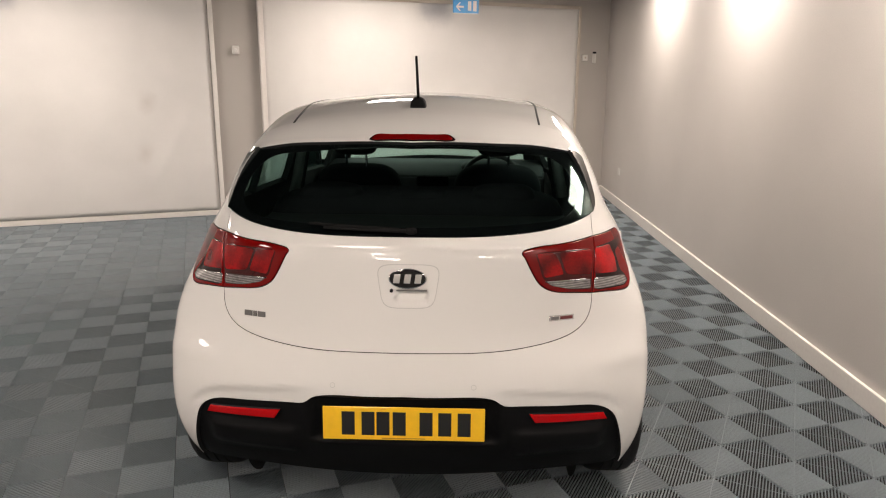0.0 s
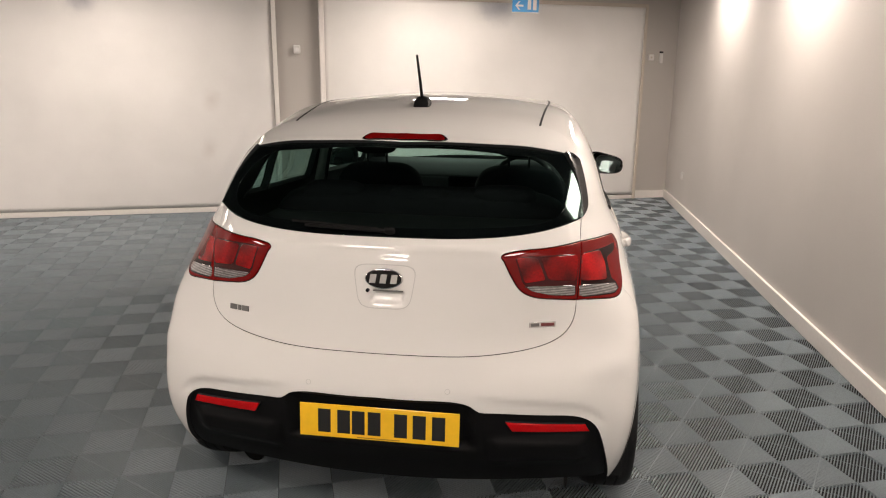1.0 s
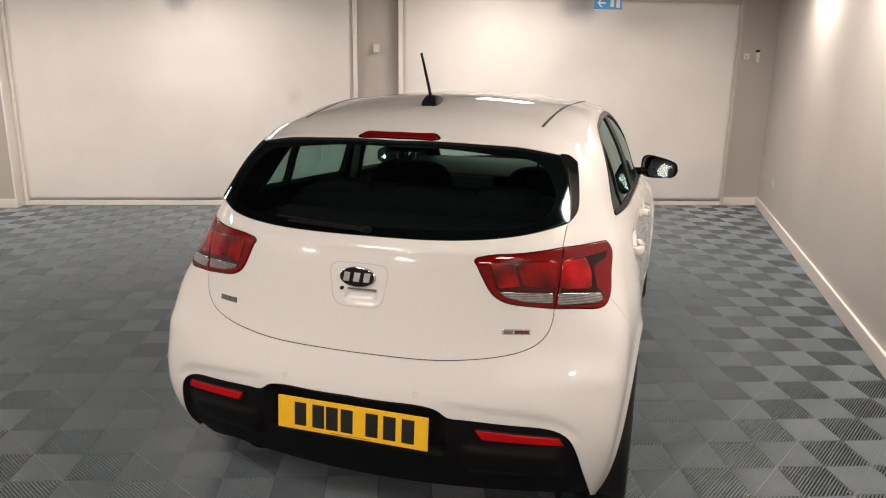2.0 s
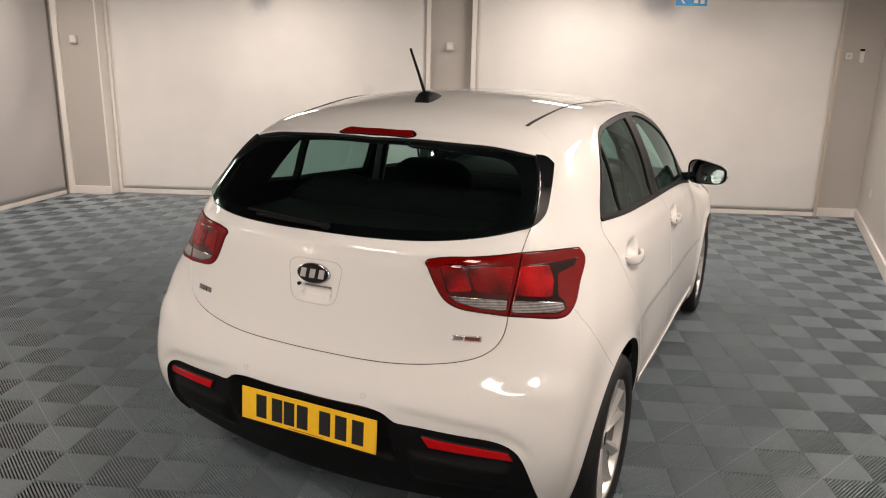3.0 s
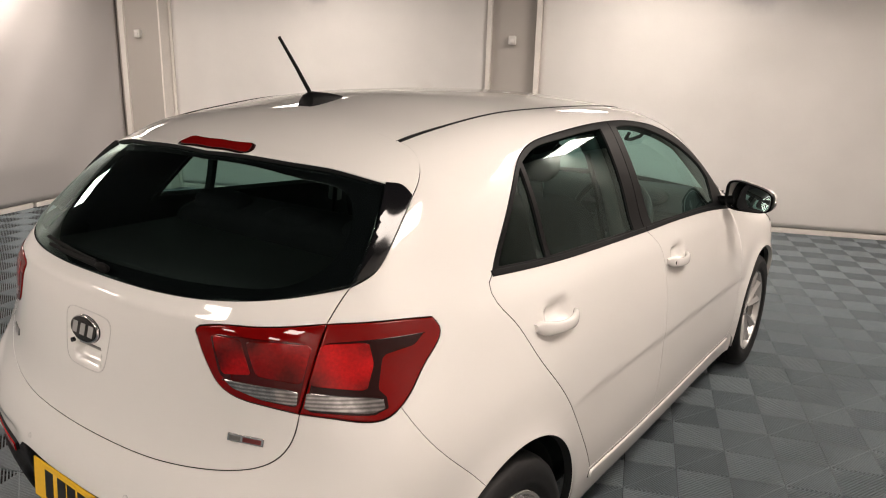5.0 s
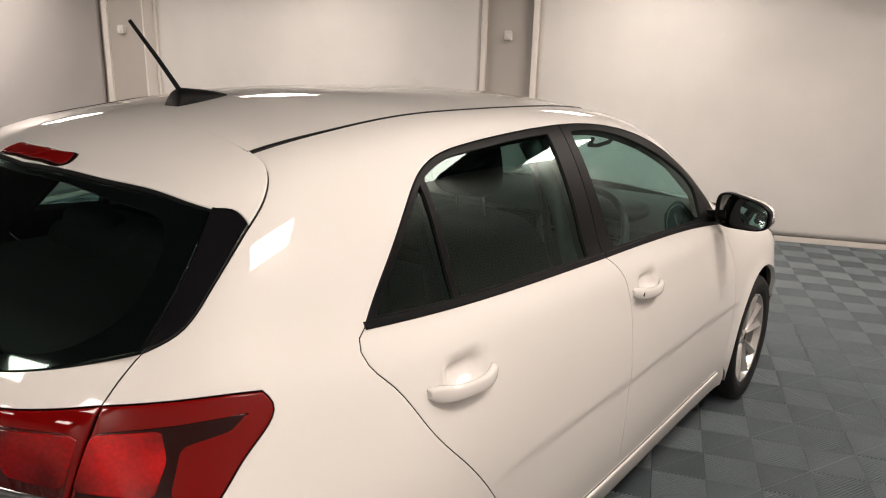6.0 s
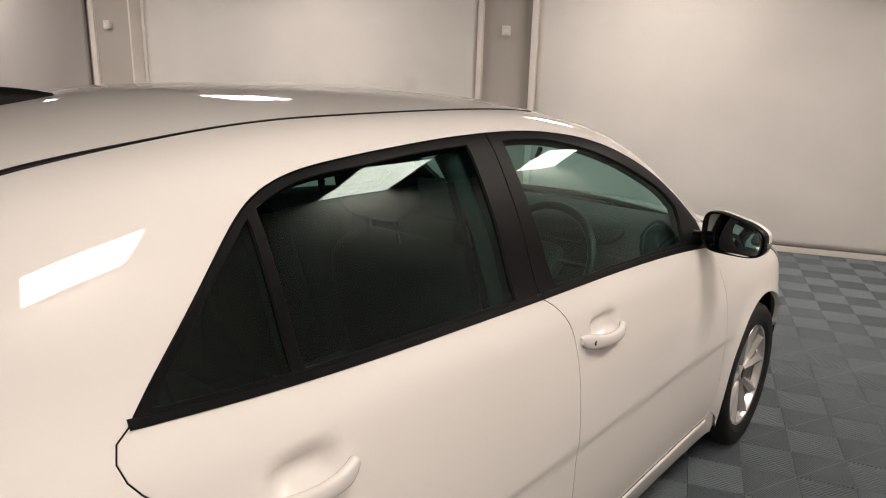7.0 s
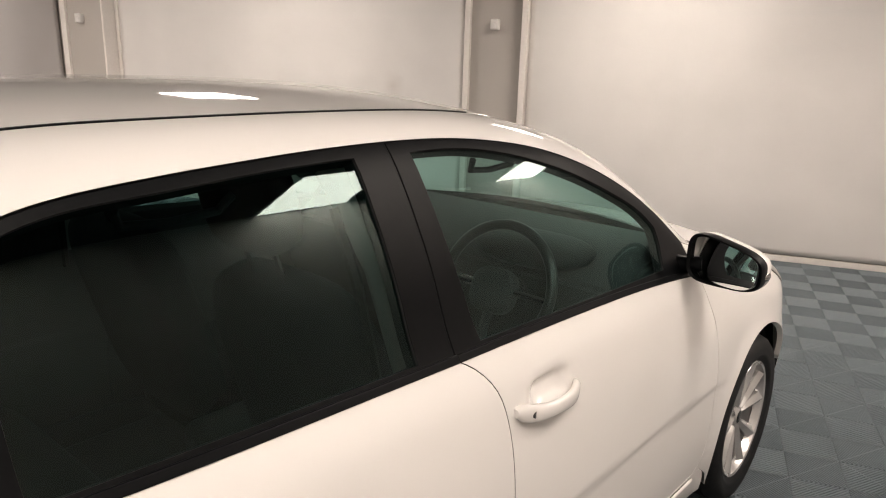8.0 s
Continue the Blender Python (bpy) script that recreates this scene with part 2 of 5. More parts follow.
back = tagged(part("wall_back", boxes(((-4.9, 0.0, 0.0), (4.95, 0.15, 2.8))), PILASTER, None), "grey painted plaster back wall behind stretched fabric", "wall", kind="structure")
back.matrix_world = wall_pose(0)
corner_r = WALL_AT + 4.80 * WU


def run(name, a, b, label, thick=0.15, z0=0.0, z1=2.8, mat=None):
    """A wall from a to b, its room face on the left-hand side of the way from a to b."""
    a, b = Vector((*a, 0)), Vector((*b, 0))
    d = b - a
    ob = part(name, boxes(((0, -thick, z0), (d.length, 0.0, z1))), mat or WALLGREY, None)
    ob.matrix_world = Matrix.Translation(a) @ Matrix.Rotation(math.atan2(d.y, d.x), 4, "Z")
    return tagged(ob, label, "wall", kind="structure")


R0 = Vector((2.155, -4.2, 0))
R1 = Vector((corner_r.x, corner_r.y, 0))
run("wall_right", (R0.x, R0.y), (R1.x, R1.y), "grey painted plaster side wall with soft light pools")
left_c = WALL_AT - 4.51 * WU
LD = Vector((math.sin(radians(20.0)), -math.cos(radians(20.0)), 0))
left_end = left_c + 11.5 * LD
run("wall_left", (left_c.x, left_c.y), (left_end.x, left_end.y), "grey side wall carrying stretched fabric")
run("wall_rear", (left_end.x, left_end.y), (R0.x, R0.y), "plain grey wall closing the room")

FLOOR_POLY = [(R1.x + 0.1, R1.y + 0.1), (left_c.x - 0.1, left_c.y + 0.1), (left_end.x - 0.1, left_end.y - 0.1), (R0.x + 0.1, R0.y - 0.1)]
floor = tagged(part("floor", prism(FLOOR_POLY, -0.08, -0.014, axis=2), SUBFLOOR, None), "dark sub-floor under ribbed grey interlocking tiles", "floor", kind="structure")
ceiling = tagged(part("ceiling", prism(FLOOR_POLY, CEIL, CEIL + 0.06, axis=2), CEILING, None), "dark grey suspended ceiling", "ceiling", kind="structure")


def fabric_sheet(name, width, height, seed, m, label):
    """A sheet stretched in front of the wall, with faint folds."""
    bm = bmesh.new()
    nx, nz = int(width / 0.05), int(height / 0.05)
    grid = []
    for j in range(nz + 1):
        row = []
        for i in range(nx + 1):
            x, z = width * i / nx, height * j / nz
            e = min(x, width - x, z, height - z)
            k = min(1.0, e / 0.4)
            f = noise.noise(Vector((x * 0.9 + z * 0.55 + seed, x * 0.25 - z * 0.5, seed))) * 0.042
            f += noise.noise(Vector(((x - 0.7 * z) * 2.6, (x + 0.7 * z) * 0.35, seed + 7))) * 0.019
            f += max(0.0, 1 - 9 * abs(noise.noise(Vector(((x - 0.55 * z) * 0.85, (x + z) * 0.12, seed + 3))))) * 0.007
            row.append(bm.verts.new((x, -0.026 - (f + 0.006) * k, z + 0.06)))
        grid.append(row)
    for a, b in zip(grid, grid[1:]):
        for i in range(nx):
            bm.faces.new((a[i], a[i + 1], b[i + 1], b[i]))
    ob = part(name, bm, FABRIC, None, smooth=True)
    mod = ob.modifiers.new("thickness", "SOLIDIFY")
    mod.thickness, mod.offset = 0.003, 1
    ob.matrix_world = m
    return tagged(ob, label, "wall panel", "fabric sheets on the walls")


fabric_sheet("fabric_sheet", 3.71, 2.33, 1.3, wall_pose(-3.896), "off-white stretched fabric sheet with faint folds")
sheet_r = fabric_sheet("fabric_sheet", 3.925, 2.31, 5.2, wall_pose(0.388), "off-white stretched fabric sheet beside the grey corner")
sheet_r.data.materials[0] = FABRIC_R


def trim(name, m, lo, hi, mat, label, bevel=0.004):
    ob = part(name, boxes((lo, hi), bevel=bevel), mat, None)
    ob.matrix_world = m
    return tagged(ob, label, "trim", "trim boards", "structure")


B = wall_pose(0)
for s0, s1, y in ((-0.180, -0.132, 0.06), (0.332, 0.385, 0.11), (-3.932, -3.896, 0.05)):
    trim("trim", B, (s0, -y, 0), (s1, 0, CEIL), WHITEWOOD, "white-painted upright trim board on the wall")
COLUMN = 0.20               # how far the corner column stands out of the wall
column = part("wall_column", boxes(((-4.57, -COLUMN, 0.0), (-3.958, 0.0, 2.7))), PILASTER, None)
column.matrix_world = B
tagged(column, "grey painted corner column with white boards and its lit side drawn white", "wall", kind="structure")
trim("trim", B, (-4.460, -COLUMN - 0.035, 0.0), (-4.395, -COLUMN, CEIL), WHITEWOOD, "white-painted upright board on the corner column")
# The column's side catches light; a white strip puts that brightness into the colour.
trim("trim", B, (-3.958, -COLUMN - 0.012, 0.0), (-3.936, 0, CEIL), WHITEWOOD, "white strip drawn for the lit side of the corner column")
trim("trim", B, (-4.395, -COLUMN - 0.018, 0.0), (-3.958, -COLUMN, 0.10), WHITEWOOD, "white-painted skirting round the corner column")
trim("trim", B, (-3.896, -0.03, 0.0), (-0.18, 0, 0.055), WHITEWOOD, "white-painted skirting under the fabric")
trim("trim", B, (0.385, -0.03, 0.0), (4.31, 0, 0.05), WHITEWOOD, "white-painted skirting under the fabric")
trim("trim", B, (-0.132, -0.02, 0.0), (0.332, 0, 0.10), WHITEWOOD, "white-painted skirting between trim boards")
trim("trim", B, (4.31, -0.045, 0.0), (4.345, 0, 2.41), CREAM, "cream upright frame edge of the fabric")
trim("trim", B, (0.375, -0.045, 2.37), (4.31, 0, 2.41), CREAM, "cream top frame edge of the fabric")
trim("baseboard", B, (4.345, -0.02, 0.0), (4.79, 0, 0.10), WHITEWOOD, "white-painted skirting board in the corner")
d = R1 - R0
RP = Matrix.Translation(R0) @ Matrix.Rotation(math.atan2(d.y, d.x), 4, "Z")
trim("baseboard", RP, (0, 0, 0), (d.length - 0.02, 0.02, 0.11), WHITEWOOD, "white-painted skirting board along the grey wall")
LP = Matrix.Translation(left_c) @ Matrix.Rotation(math.atan2(LD.y, LD.x), 4, "Z")
trim("baseboard", LP, (COLUMN + 0.04, 0, 0), (1.62, 0.035, 0.045), WHITEWOOD, "white-painted skirting under the fabric")
trim("baseboard", LP, (1.66, 0, 0), (11.4, 0.03, 0.05), WHITEWOOD, "white-painted skirting under the fabric")
for s0, s1 in ((COLUMN + 0.04, 4.6), (4.605, 7.6)):
    sh = fabric_sheet("fabric_sheet", s1 - s0, 2.5, 11.0 + s0, LP, "greyish stretched fabric sheet on the side wall")
    sh.data.materials[0] = GREYFABRIC
    sh.matrix_world = LP @ Matrix.Translation((s1, 0, 0)) @ Matrix.Rotation(math.pi, 4, "Z")


def light_panel(x, y, w=0.595, l=0.595):
    t = thing("ceiling_light", pose(x, y, CEIL, 0, 0, 1.3), "flat white square ceiling light panel, lit", "light panel", "ceiling light panels")
    part("frame", boxes(((-w / 2 - 0.012, -l / 2 - 0.012, -0.012), (-w / 2, l / 2 + 0.012, 0.0)), ((w / 2, -l / 2 - 0.012, -0.012), (w / 2 + 0.012, l / 2 + 0.012, 0.0)),
                        ((-w / 2, -l / 2 - 0.012, -0.012), (w / 2, -l / 2, 0.0)), ((-w / 2, l / 2, -0.012), (w / 2, l / 2 + 0.012, 0.0))), WHITEPLASTIC, t)
    part("diffuser", boxes(((-w / 2, -l / 2, -0.008), (w / 2, l / 2, -0.001))), PANELLIGHT, t, "glowing white diffuser")
    return t


for x, ys in ((1.55, (7.1, 5.1, 2.9, -0.1, -2.4)), (-0.9, (7.3, 0.3, -2.4)), (-3.8, (5.9, 0.0, -2.4)), (-4.8, (2.6,)), (-5.7, (4.5,))):
    for y in ys:
        light_panel(x, y)


# ---- the car body's outer skin, as one smooth function: x across, y ahead, z up, zero on the skin, negative inside ----
class Spline:
    """A natural cubic spline through a few points, straight beyond its ends."""

    def __init__(self, *pts):
        self.x, self.y = np.array([p[0] for p in pts], float), np.array([p[1] for p in pts], float)
        n, h = len(pts), np.diff(self.x)
        a, b = np.eye(n), np.zeros(n)
        for i in range(1, n - 1):
            a[i, i - 1], a[i, i], a[i, i + 1] = h[i - 1], 2 * (h[i - 1] + h[i]), h[i]
            b[i] = 6 * ((self.y[i + 1] - self.y[i]) / h[i] - (self.y[i] - self.y[i - 1]) / h[i - 1])
        self.m = np.linalg.solve(a, b)

    def __call__(self, v):
        v = np.asarray(v, float)
        x, y, m = self.x, self.y, self.m
        w = np.clip(v, x[0], x[-1])
        i = np.clip(np.searchsorted(x, w) - 1, 0, len(x) - 2)
        h = x[i + 1] - x[i]
        p, q = (x[i + 1] - w) / h, (w - x[i]) / h
        r = p * y[i] + q * y[i + 1] + ((p ** 3 - p) * m[i] + (q ** 3 - q) * m[i + 1]) * h * h / 6
        s0 = (y[1] - y[0]) / (x[1] - x[0]) - (x[1] - x[0]) * m[1] / 6
        s1 = (y[-1] - y[-2]) / (x[-1] - x[-2]) + (x[-1] - x[-2]) * m[-2] / 6
        return r + np.where(v < x[0], (v - x[0]) * s0, 0) + np.where(v > x[-1], (v - x[-1]) * s1, 0)


def ease(v, a, b):
    u = np.clip((v - a) / (b - a), 0, 1)
    return u * u * u * (u * (6 * u - 15) + 10)


def smax(a, b, k):
    h = np.maximum(k - np.abs(a - b), 0) / k
    return np.maximum(a, b) + h * h * h * k / 6


REAR = Spline((0.20, 0.10), (0.30, 0.035), (0.42, -0.018), (0.52, -0.042), (0.60, -0.045), (0.67, -0.03), (0.76, -0.004), (0.86, 0.012),
              (0.967, 0.030), (1.04, 0.050), (1.09, 0.085), (1.15, 0.145), (1.25, 0.265), (1.33, 0.36), (1.40, 0.445))
ROOF = Spline((0.2, 1.345), (0.43, 1.388), (0.6, 1.422), (0.8, 1.448), (1.2, 1.466), (1.6, 1.464), (2.0, 1.438), (2.3, 1.372), (2.6, 1.225),
              (2.9, 1.045), (3.05, 0.985), (3.4, 0.925), (3.8, 0.82), (4.1, 0.68))
SIDE = Spline((0.15, 0.775), (0.22, 0.805), (0.32, 0.832), (0.45, 0.848), (0.60, 0.853), (0.75, 0.842), (0.85, 0.828), (0.93, 0.812),
              (0.98, 0.797), (1.02, 0.774), (1.06, 0.752), (1.16, 0.717), (1.28, 0.666), (1.40, 0.600))
LOW = Spline((-0.1, -0.07), (0.2, -0.03), (0.45, -0.008), (0.65, 0.004), (1.0, -0.004), (1.6, -0.004), (2.6, -0.002), (3.2, 0.012), (3.6, -0.008), (4.0, -0.09))
HIGH = Spline((-0.1, -0.13), (0.2, -0.075), (0.45, -0.045), (0.67, -0.022), (1.0, -0.006), (1.6, 0.0), (2.3, -0.005), (2.8, -0.035), (3.3, -0.055), (4.0, -0.16))


BOW = Spline((0.2, 0.22), (0.5, 0.22), (0.66, 0.26), (0.84, 0.32), (0.95, 0.27), (1.05, 0.20), (1.2, 0.20), (1.4, 0.20))
TURNIN = Spline((0.2, 0.0), (0.45, 0.0), (0.65, 0.05), (0.86, 0.15), (0.96, 0.8), (1.06, 1.6), (1.2, 1.7), (1.4, 1.7))


def skin(x, y, z):
    x, z = np.abs(x), z + 0.014
    zs = z + 0.045 * (y - 1.63)
    f = ease(z, 0.72, 1.06)
    half = SIDE(zs) + LOW(y) * (1 - f) + HIGH(y) * f - 0.05 * np.maximum(y - 2.2, 0) ** 1.5 * ease(z, 0.98, 1.3)
    # the crease low on the doors, and the lip round the arches
    cr = z - (0.645 - 0.036 * (y - 1.6))
    half = half - 0.005 * (1 - ease(cr, -0.026, 0.010)) * ease(cr, -0.26, -0.04) * ease(y, 0.75, 1.25) * (1 - ease(y, 2.75, 3.0))
    for ya in (0.605, 3.19):
        r = np.hypot(y - ya, z - 0.31)
        half = half + 0.012 * np.exp(-((r - 0.35) / 0.05) ** 2) * (z < 0.9)
    side = x - half
    rear = (REAR(z) + BOW(z) * x ** 2 + TURNIN(z) * x ** 6 - y) * (1 - 0.38 * ease(z, 1.05, 1.15))
    front = y - (3.98 - 0.55 * x ** 2 - 0.5 * np.maximum(z - 0.55, 0) ** 2 - 1.2 * np.maximum(0.4 - z, 0) ** 2)
    roof = (z - (ROOF(y) + 0.022 * ease(y, 0.55, 1.2) - 0.165 * x ** 2 + 0.035 * x ** 2 * (1 - ease(y, 0.5, 0.9)))) * (1 - 0.12 * ease(y, 2.1, 2.5) * (1 - ease(y, 2.8, 3.1)))
    lower = smax(side, rear, 0.15 - 0.06 * (1 - ease(z, 0.4, 0.85)))
    return smax(smax(smax(lower, roof, 0.17 - 0.07 * ease(y, 0.6, 1.05)), front, 0.25), 0.17 - z, 0.05)


def grad(p):
    e = 0.002
    g = np.stack([skin(*(p + d).T) - skin(*(p - d).T) for d in np.eye(3) * e], axis=1)
    return g / np.maximum(np.linalg.norm(g, axis=1, keepdims=True), 1e-9)


def cast(o, d, far):
    """Where the rays from inside, o + s d, leave the skin."""
    lo, hi = np.zeros(len(d)), np.full(len(d), far)
    for _ in range(44):
        mid = (lo + hi) / 2
        f = skin(*(o + mid[:, None] * d).T)
        lo, hi = np.where(f < 0, mid, lo), np.where(f < 0, hi, mid)
    return o + ((lo + hi) / 2)[:, None] * d


HUB = np.array((0.0, 1.3, 0.75))
def ball(p):
    """Angles of a point seen from the hub."""
    d = np.atleast_2d(p) - HUB
    return np.stack([np.arctan2(d[:, 0], -d[:, 1]), np.arctan2(d[:, 2], np.hypot(d[:, 0], d[:, 1]))], axis=1)


def unball(uv):
    u, v = uv[:, 0], uv[:, 1]
    return cast(HUB, np.stack([np.sin(u) * np.cos(v), -np.cos(u) * np.cos(v), np.sin(v)], axis=1), 4.0)


def nose(p):
    """The same, with the seam of the angles behind."""
    d = np.atleast_2d(p) - HUB
    return np.stack([np.arctan2(d[:, 0], d[:, 1]), np.arctan2(d[:, 2], np.hypot(d[:, 0], d[:, 1]))], axis=1)


def unnose(uv):
    u, v = uv[:, 0], uv[:, 1]
    return cast(HUB, np.stack([np.sin(u) * np.cos(v), np.cos(u) * np.cos(v), np.sin(v)], axis=1), 4.0)


def unside(uv):
    o = np.stack([0 * uv[:, 0] + 0.2, uv[:, 0], uv[:, 1]], axis=1)
    return cast(o, np.tile((1.0, 0, 0), (len(uv), 1)), 1.0)


def unrear(uv):
    o = np.stack([uv[:, 0], 0 * uv[:, 0] + 0.9, uv[:, 1]], axis=1)
    return cast(o, np.tile((0, -1.0, 0), (len(uv), 1)), 1.4)


def untop(uv):
    o = np.stack([uv[:, 0], uv[:, 1], 0 * uv[:, 0] + 0.6], axis=1)
    return cast(o, np.tile((0, 0, 1.0), (len(uv), 1)), 1.2)


# ---- panels cut from the skin ----
from mathutils.geometry import delaunay_2d_cdt

CHARTS = {
    "ball": (ball, unball, 1.0),
    "nose": (nose, unnose, 1.0),
    "side": (lambda p: p[:, 1:3].copy(), unside, 1.0),
    "top": (lambda p: p[:, :2].copy(), untop, 1.0),
}


def sweep(pts, n):
    """n points along a smooth line through a few points."""
    p = np.array(pts, float)
    if len(p) == 2:
        return p[0] + (p[1] - p[0]) * np.linspace(0, 1, n)[:, None]
    d = np.concatenate([[0], np.cumsum(np.linalg.norm(np.diff(p, axis=0), axis=1))])
    return np.stack([Spline(*zip(d, p[:, k]))(np.linspace(0, d[-1], n)) for k in range(p.shape[1])], axis=1)


def on(n, *pts):
    return unball(ball(sweep(pts, n)))


def on_side(n, *pts):
    return unside(sweep(pts, n))


def on_top(n, *pts):
    return untop(sweep(pts, n))


def join(*lines):
    """One closed loop out of lines laid end to end."""
    out = []
    for l in lines:
        for p in l:
            if not out or np.linalg.norm(p - out[-1]) > 0.0015:
                out.append(p)
    while np.linalg.norm(out[0] - out[-1]) < 0.0015:
        out.pop()
    return np.array(out)


def mirrored(line):
    """A half outline that starts and ends on the middle plane, closed by its mirror image."""
    return join(line, line[::-1] * (-1, 1, 1))


def inside(q, poly):
    r = np.zeros(len(q), bool)
    a, b = poly, np.roll(poly, -1, axis=0)
    for (x0, y0), (x1, y1) in zip(a, b):
        if y0 == y1:
            continue
        c = (y0 > q[:, 1]) != (y1 > q[:, 1])
        r ^= c & (q[:, 0] < (x1 - x0) * (q[:, 1] - y0) / (y1 - y0) + x0)
    return r


def from_line(q, poly):
    best = np.full(len(q), 1e9)
    for a, b in zip(poly, np.roll(poly, -1, axis=0)):
        d = b - a
        k = np.clip(((q - a) @ d) / max(d @ d, 1e-12), 0, 1)
        best = np.minimum(best, np.linalg.norm(q - a - k[:, None] * d, axis=1))
    return best


def from_line3(q, line):
    best = np.full(len(q), 1e9)
    q = np.abs(q * (1, 0, 0)) + q * (0, 1, 1)
    for a, b in zip(line[:-1], line[1:]):
        d = b - a
        k = np.clip(((q - a) @ d) / max(d @ d, 1e-12), 0, 1)
        best = np.minimum(best, np.linalg.norm(q - a - k[:, None] * d, axis=1))
    return best


def shell(loop, chart="ball", holes=(), step=0.022, gap=0.0011, off=0.0, deep=0.02, rnd=0.0013, disp=None, back=True):
    """Vertices, normals, faces and slots of a panel of the skin within a loop."""
    to, back_to, _ = CHARTS[chart]
    loops = [to(loop)] + [to(h) for h in holes]
    lo, hi = loops[0].min(0), loops[0].max(0)
    gx, gy = np.meshgrid(np.arange(lo[0] + step / 2, hi[0], step), np.arange(lo[1] + step / 2, hi[1], step * 0.95))
    gx = gx + (np.arange(gx.shape[0]) % 2)[:, None] * step / 2
    q = np.stack([gx.ravel(), gy.ravel()], axis=1)
    keep = inside(q, loops[0])
    for h in loops[1:]:
        keep &= ~inside(q, h)
    q = q[keep]
    for l in loops:
        q = q[from_line(q, l) > step * 0.45]
    pts, edges = [], []
    for l in loops:
        n0 = len(pts)
        pts += [Vector(p) for p in l]
        edges += [(n0 + i, n0 + (i + 1) % len(l)) for i in range(len(l))]
    pts += [Vector(p) for p in q]
    v2, _, tris, *_ = delaunay_2d_cdt(pts, edges, [], 0, 1e-7)
    uv = np.array([tuple(v) for v in v2])
    t = np.array([tuple(f) for f in tris if len(f) == 3])
    mid = uv[t].mean(1)
    keep = inside(mid, loops[0])
    for h in loops[1:]:
        keep &= ~inside(mid, h)
    t = t[keep]
    used = np.unique(t)
    remap = np.full(len(uv), -1)
    remap[used] = np.arange(len(used))
    uv, t = uv[used], remap[t]
    p = back_to(uv)
    n = grad(p)
    fn = np.cross(p[t[:, 1]] - p[t[:, 0]], p[t[:, 2]] - p[t[:, 0]])
    bad = (fn * n[t].mean(1)).sum(1) < 0
    t[bad] = t[bad][:, ::-1]
    seen = {}
    for f in t:
        for a, b in ((f[0], f[1]), (f[1], f[2]), (f[2], f[0])):
            seen[(a, b)] = 1
    rim = [(a, b) for (a, b) in seen if (b, a) not in seen]
    inward = np.zeros_like(p)
    for a, b in rim:
        e = p[b] - p[a]
        w = np.cross((n[a] + n[b]) / 2, e)
        w /= max(np.linalg.norm(w), 1e-9)
        inward[a] += w
        inward[b] += w
    ids = sorted({a for a, _ in rim} | {b for _, b in rim})
    inward[ids] /= np.maximum(np.linalg.norm(inward[ids], axis=1, keepdims=True), 1e-9)
    if callable(gap):
        gap = gap(p)[:, None]
    else:
        gap = np.full((len(p), 1), gap)
    lift = off + (disp(p) if disp else 0.0)
    if disp:
        e = 0.003
        t1 = np.cross(n, (0.0, 0.0, 1.0))
        t1 /= np.maximum(np.linalg.norm(t1, axis=1, keepdims=True), 1e-6)
        t2 = np.cross(n, t1)
        n2 = n - ((disp(p + t1 * e) - disp(p - t1 * e)) / (2 * e))[:, None] * t1 - ((disp(p + t2 * e) - disp(p - t2 * e)) / (2 * e))[:, None] * t2
        n2 /= np.linalg.norm(n2, axis=1, keepdims=True)
    else:
        n2 = n
    base = p + n * (lift[:, None] if disp else lift)
    top = base + inward * (gap + rnd)
    verts, norms, faces, slots = [*top], [*n2], [tuple(f) for f in t], [0] * len(t)
    first = {}
    for ring, (i, dpt, nm) in enumerate(((rnd, 0.0, 0), (0.3 * rnd, 0.3 * rnd, 1), (0.0, rnd, 2), (0.0, deep, 2))):
        for k in ids:
            first[(ring, k)] = len(verts)
            verts.append(base[k] + inward[k] * (gap[k] + i) - n[k] * dpt)
            v = (n[k], n[k] - inward[k], -inward[k])[nm]
            norms.append(v / max(np.linalg.norm(v), 1e-9))
    for a, b in rim:
        for ring in range(3):
            faces.append((first[(ring, b)], first[(ring, a)], first[(ring + 1, a)], first[(ring + 1, b)]))
            slots.append(1 if ring == 2 else 0)
    if back:
        n0 = len(verts)
        verts += [*(base + inward * gap - n * deep)]
        norms += [*(-n)]
        faces += [tuple(n0 + i for i in f[::-1]) for f in t]
        slots += [1] * len(t)
    return np.array(verts), np.array(norms), faces, slots


def panel(name, mat, parents, loop, back_mat=None, label="", **kw):
    """A panel as a mesh under each parent given: the first on the right-hand side, the second mirrored to the left."""
    v, n, f, s = shell(loop, **kw)
    made = []
    for k, parent in enumerate(parents):
        flip = k == 1
        me = bpy.data.meshes.new(name)
        me.from_pydata((v * ((-1, 1, 1) if flip else 1)).tolist(), [], [g[::-1] for g in f] if flip else f)
        me.materials.append(mat)
        me.materials.append(back_mat or LINER)
        me.polygons.foreach_set("material_index", s)
        me.shade_smooth()
        me.normals_split_custom_set_from_vertices((n * ((-1, 1, 1) if flip else 1)).tolist())
        ob = new(name, me)
        ob.parent = parent
        if label:
            ob["label"] = label
        made.append(ob)
    return made


# ---- the car ----
car = thing("hatchback_car", pose(-0.216, 2.07, 0, 0, 0, 1.1), "white five-door hatchback car parked on ribbed floor tiles", "car")
ONE, TWO = (car,), (car, car)

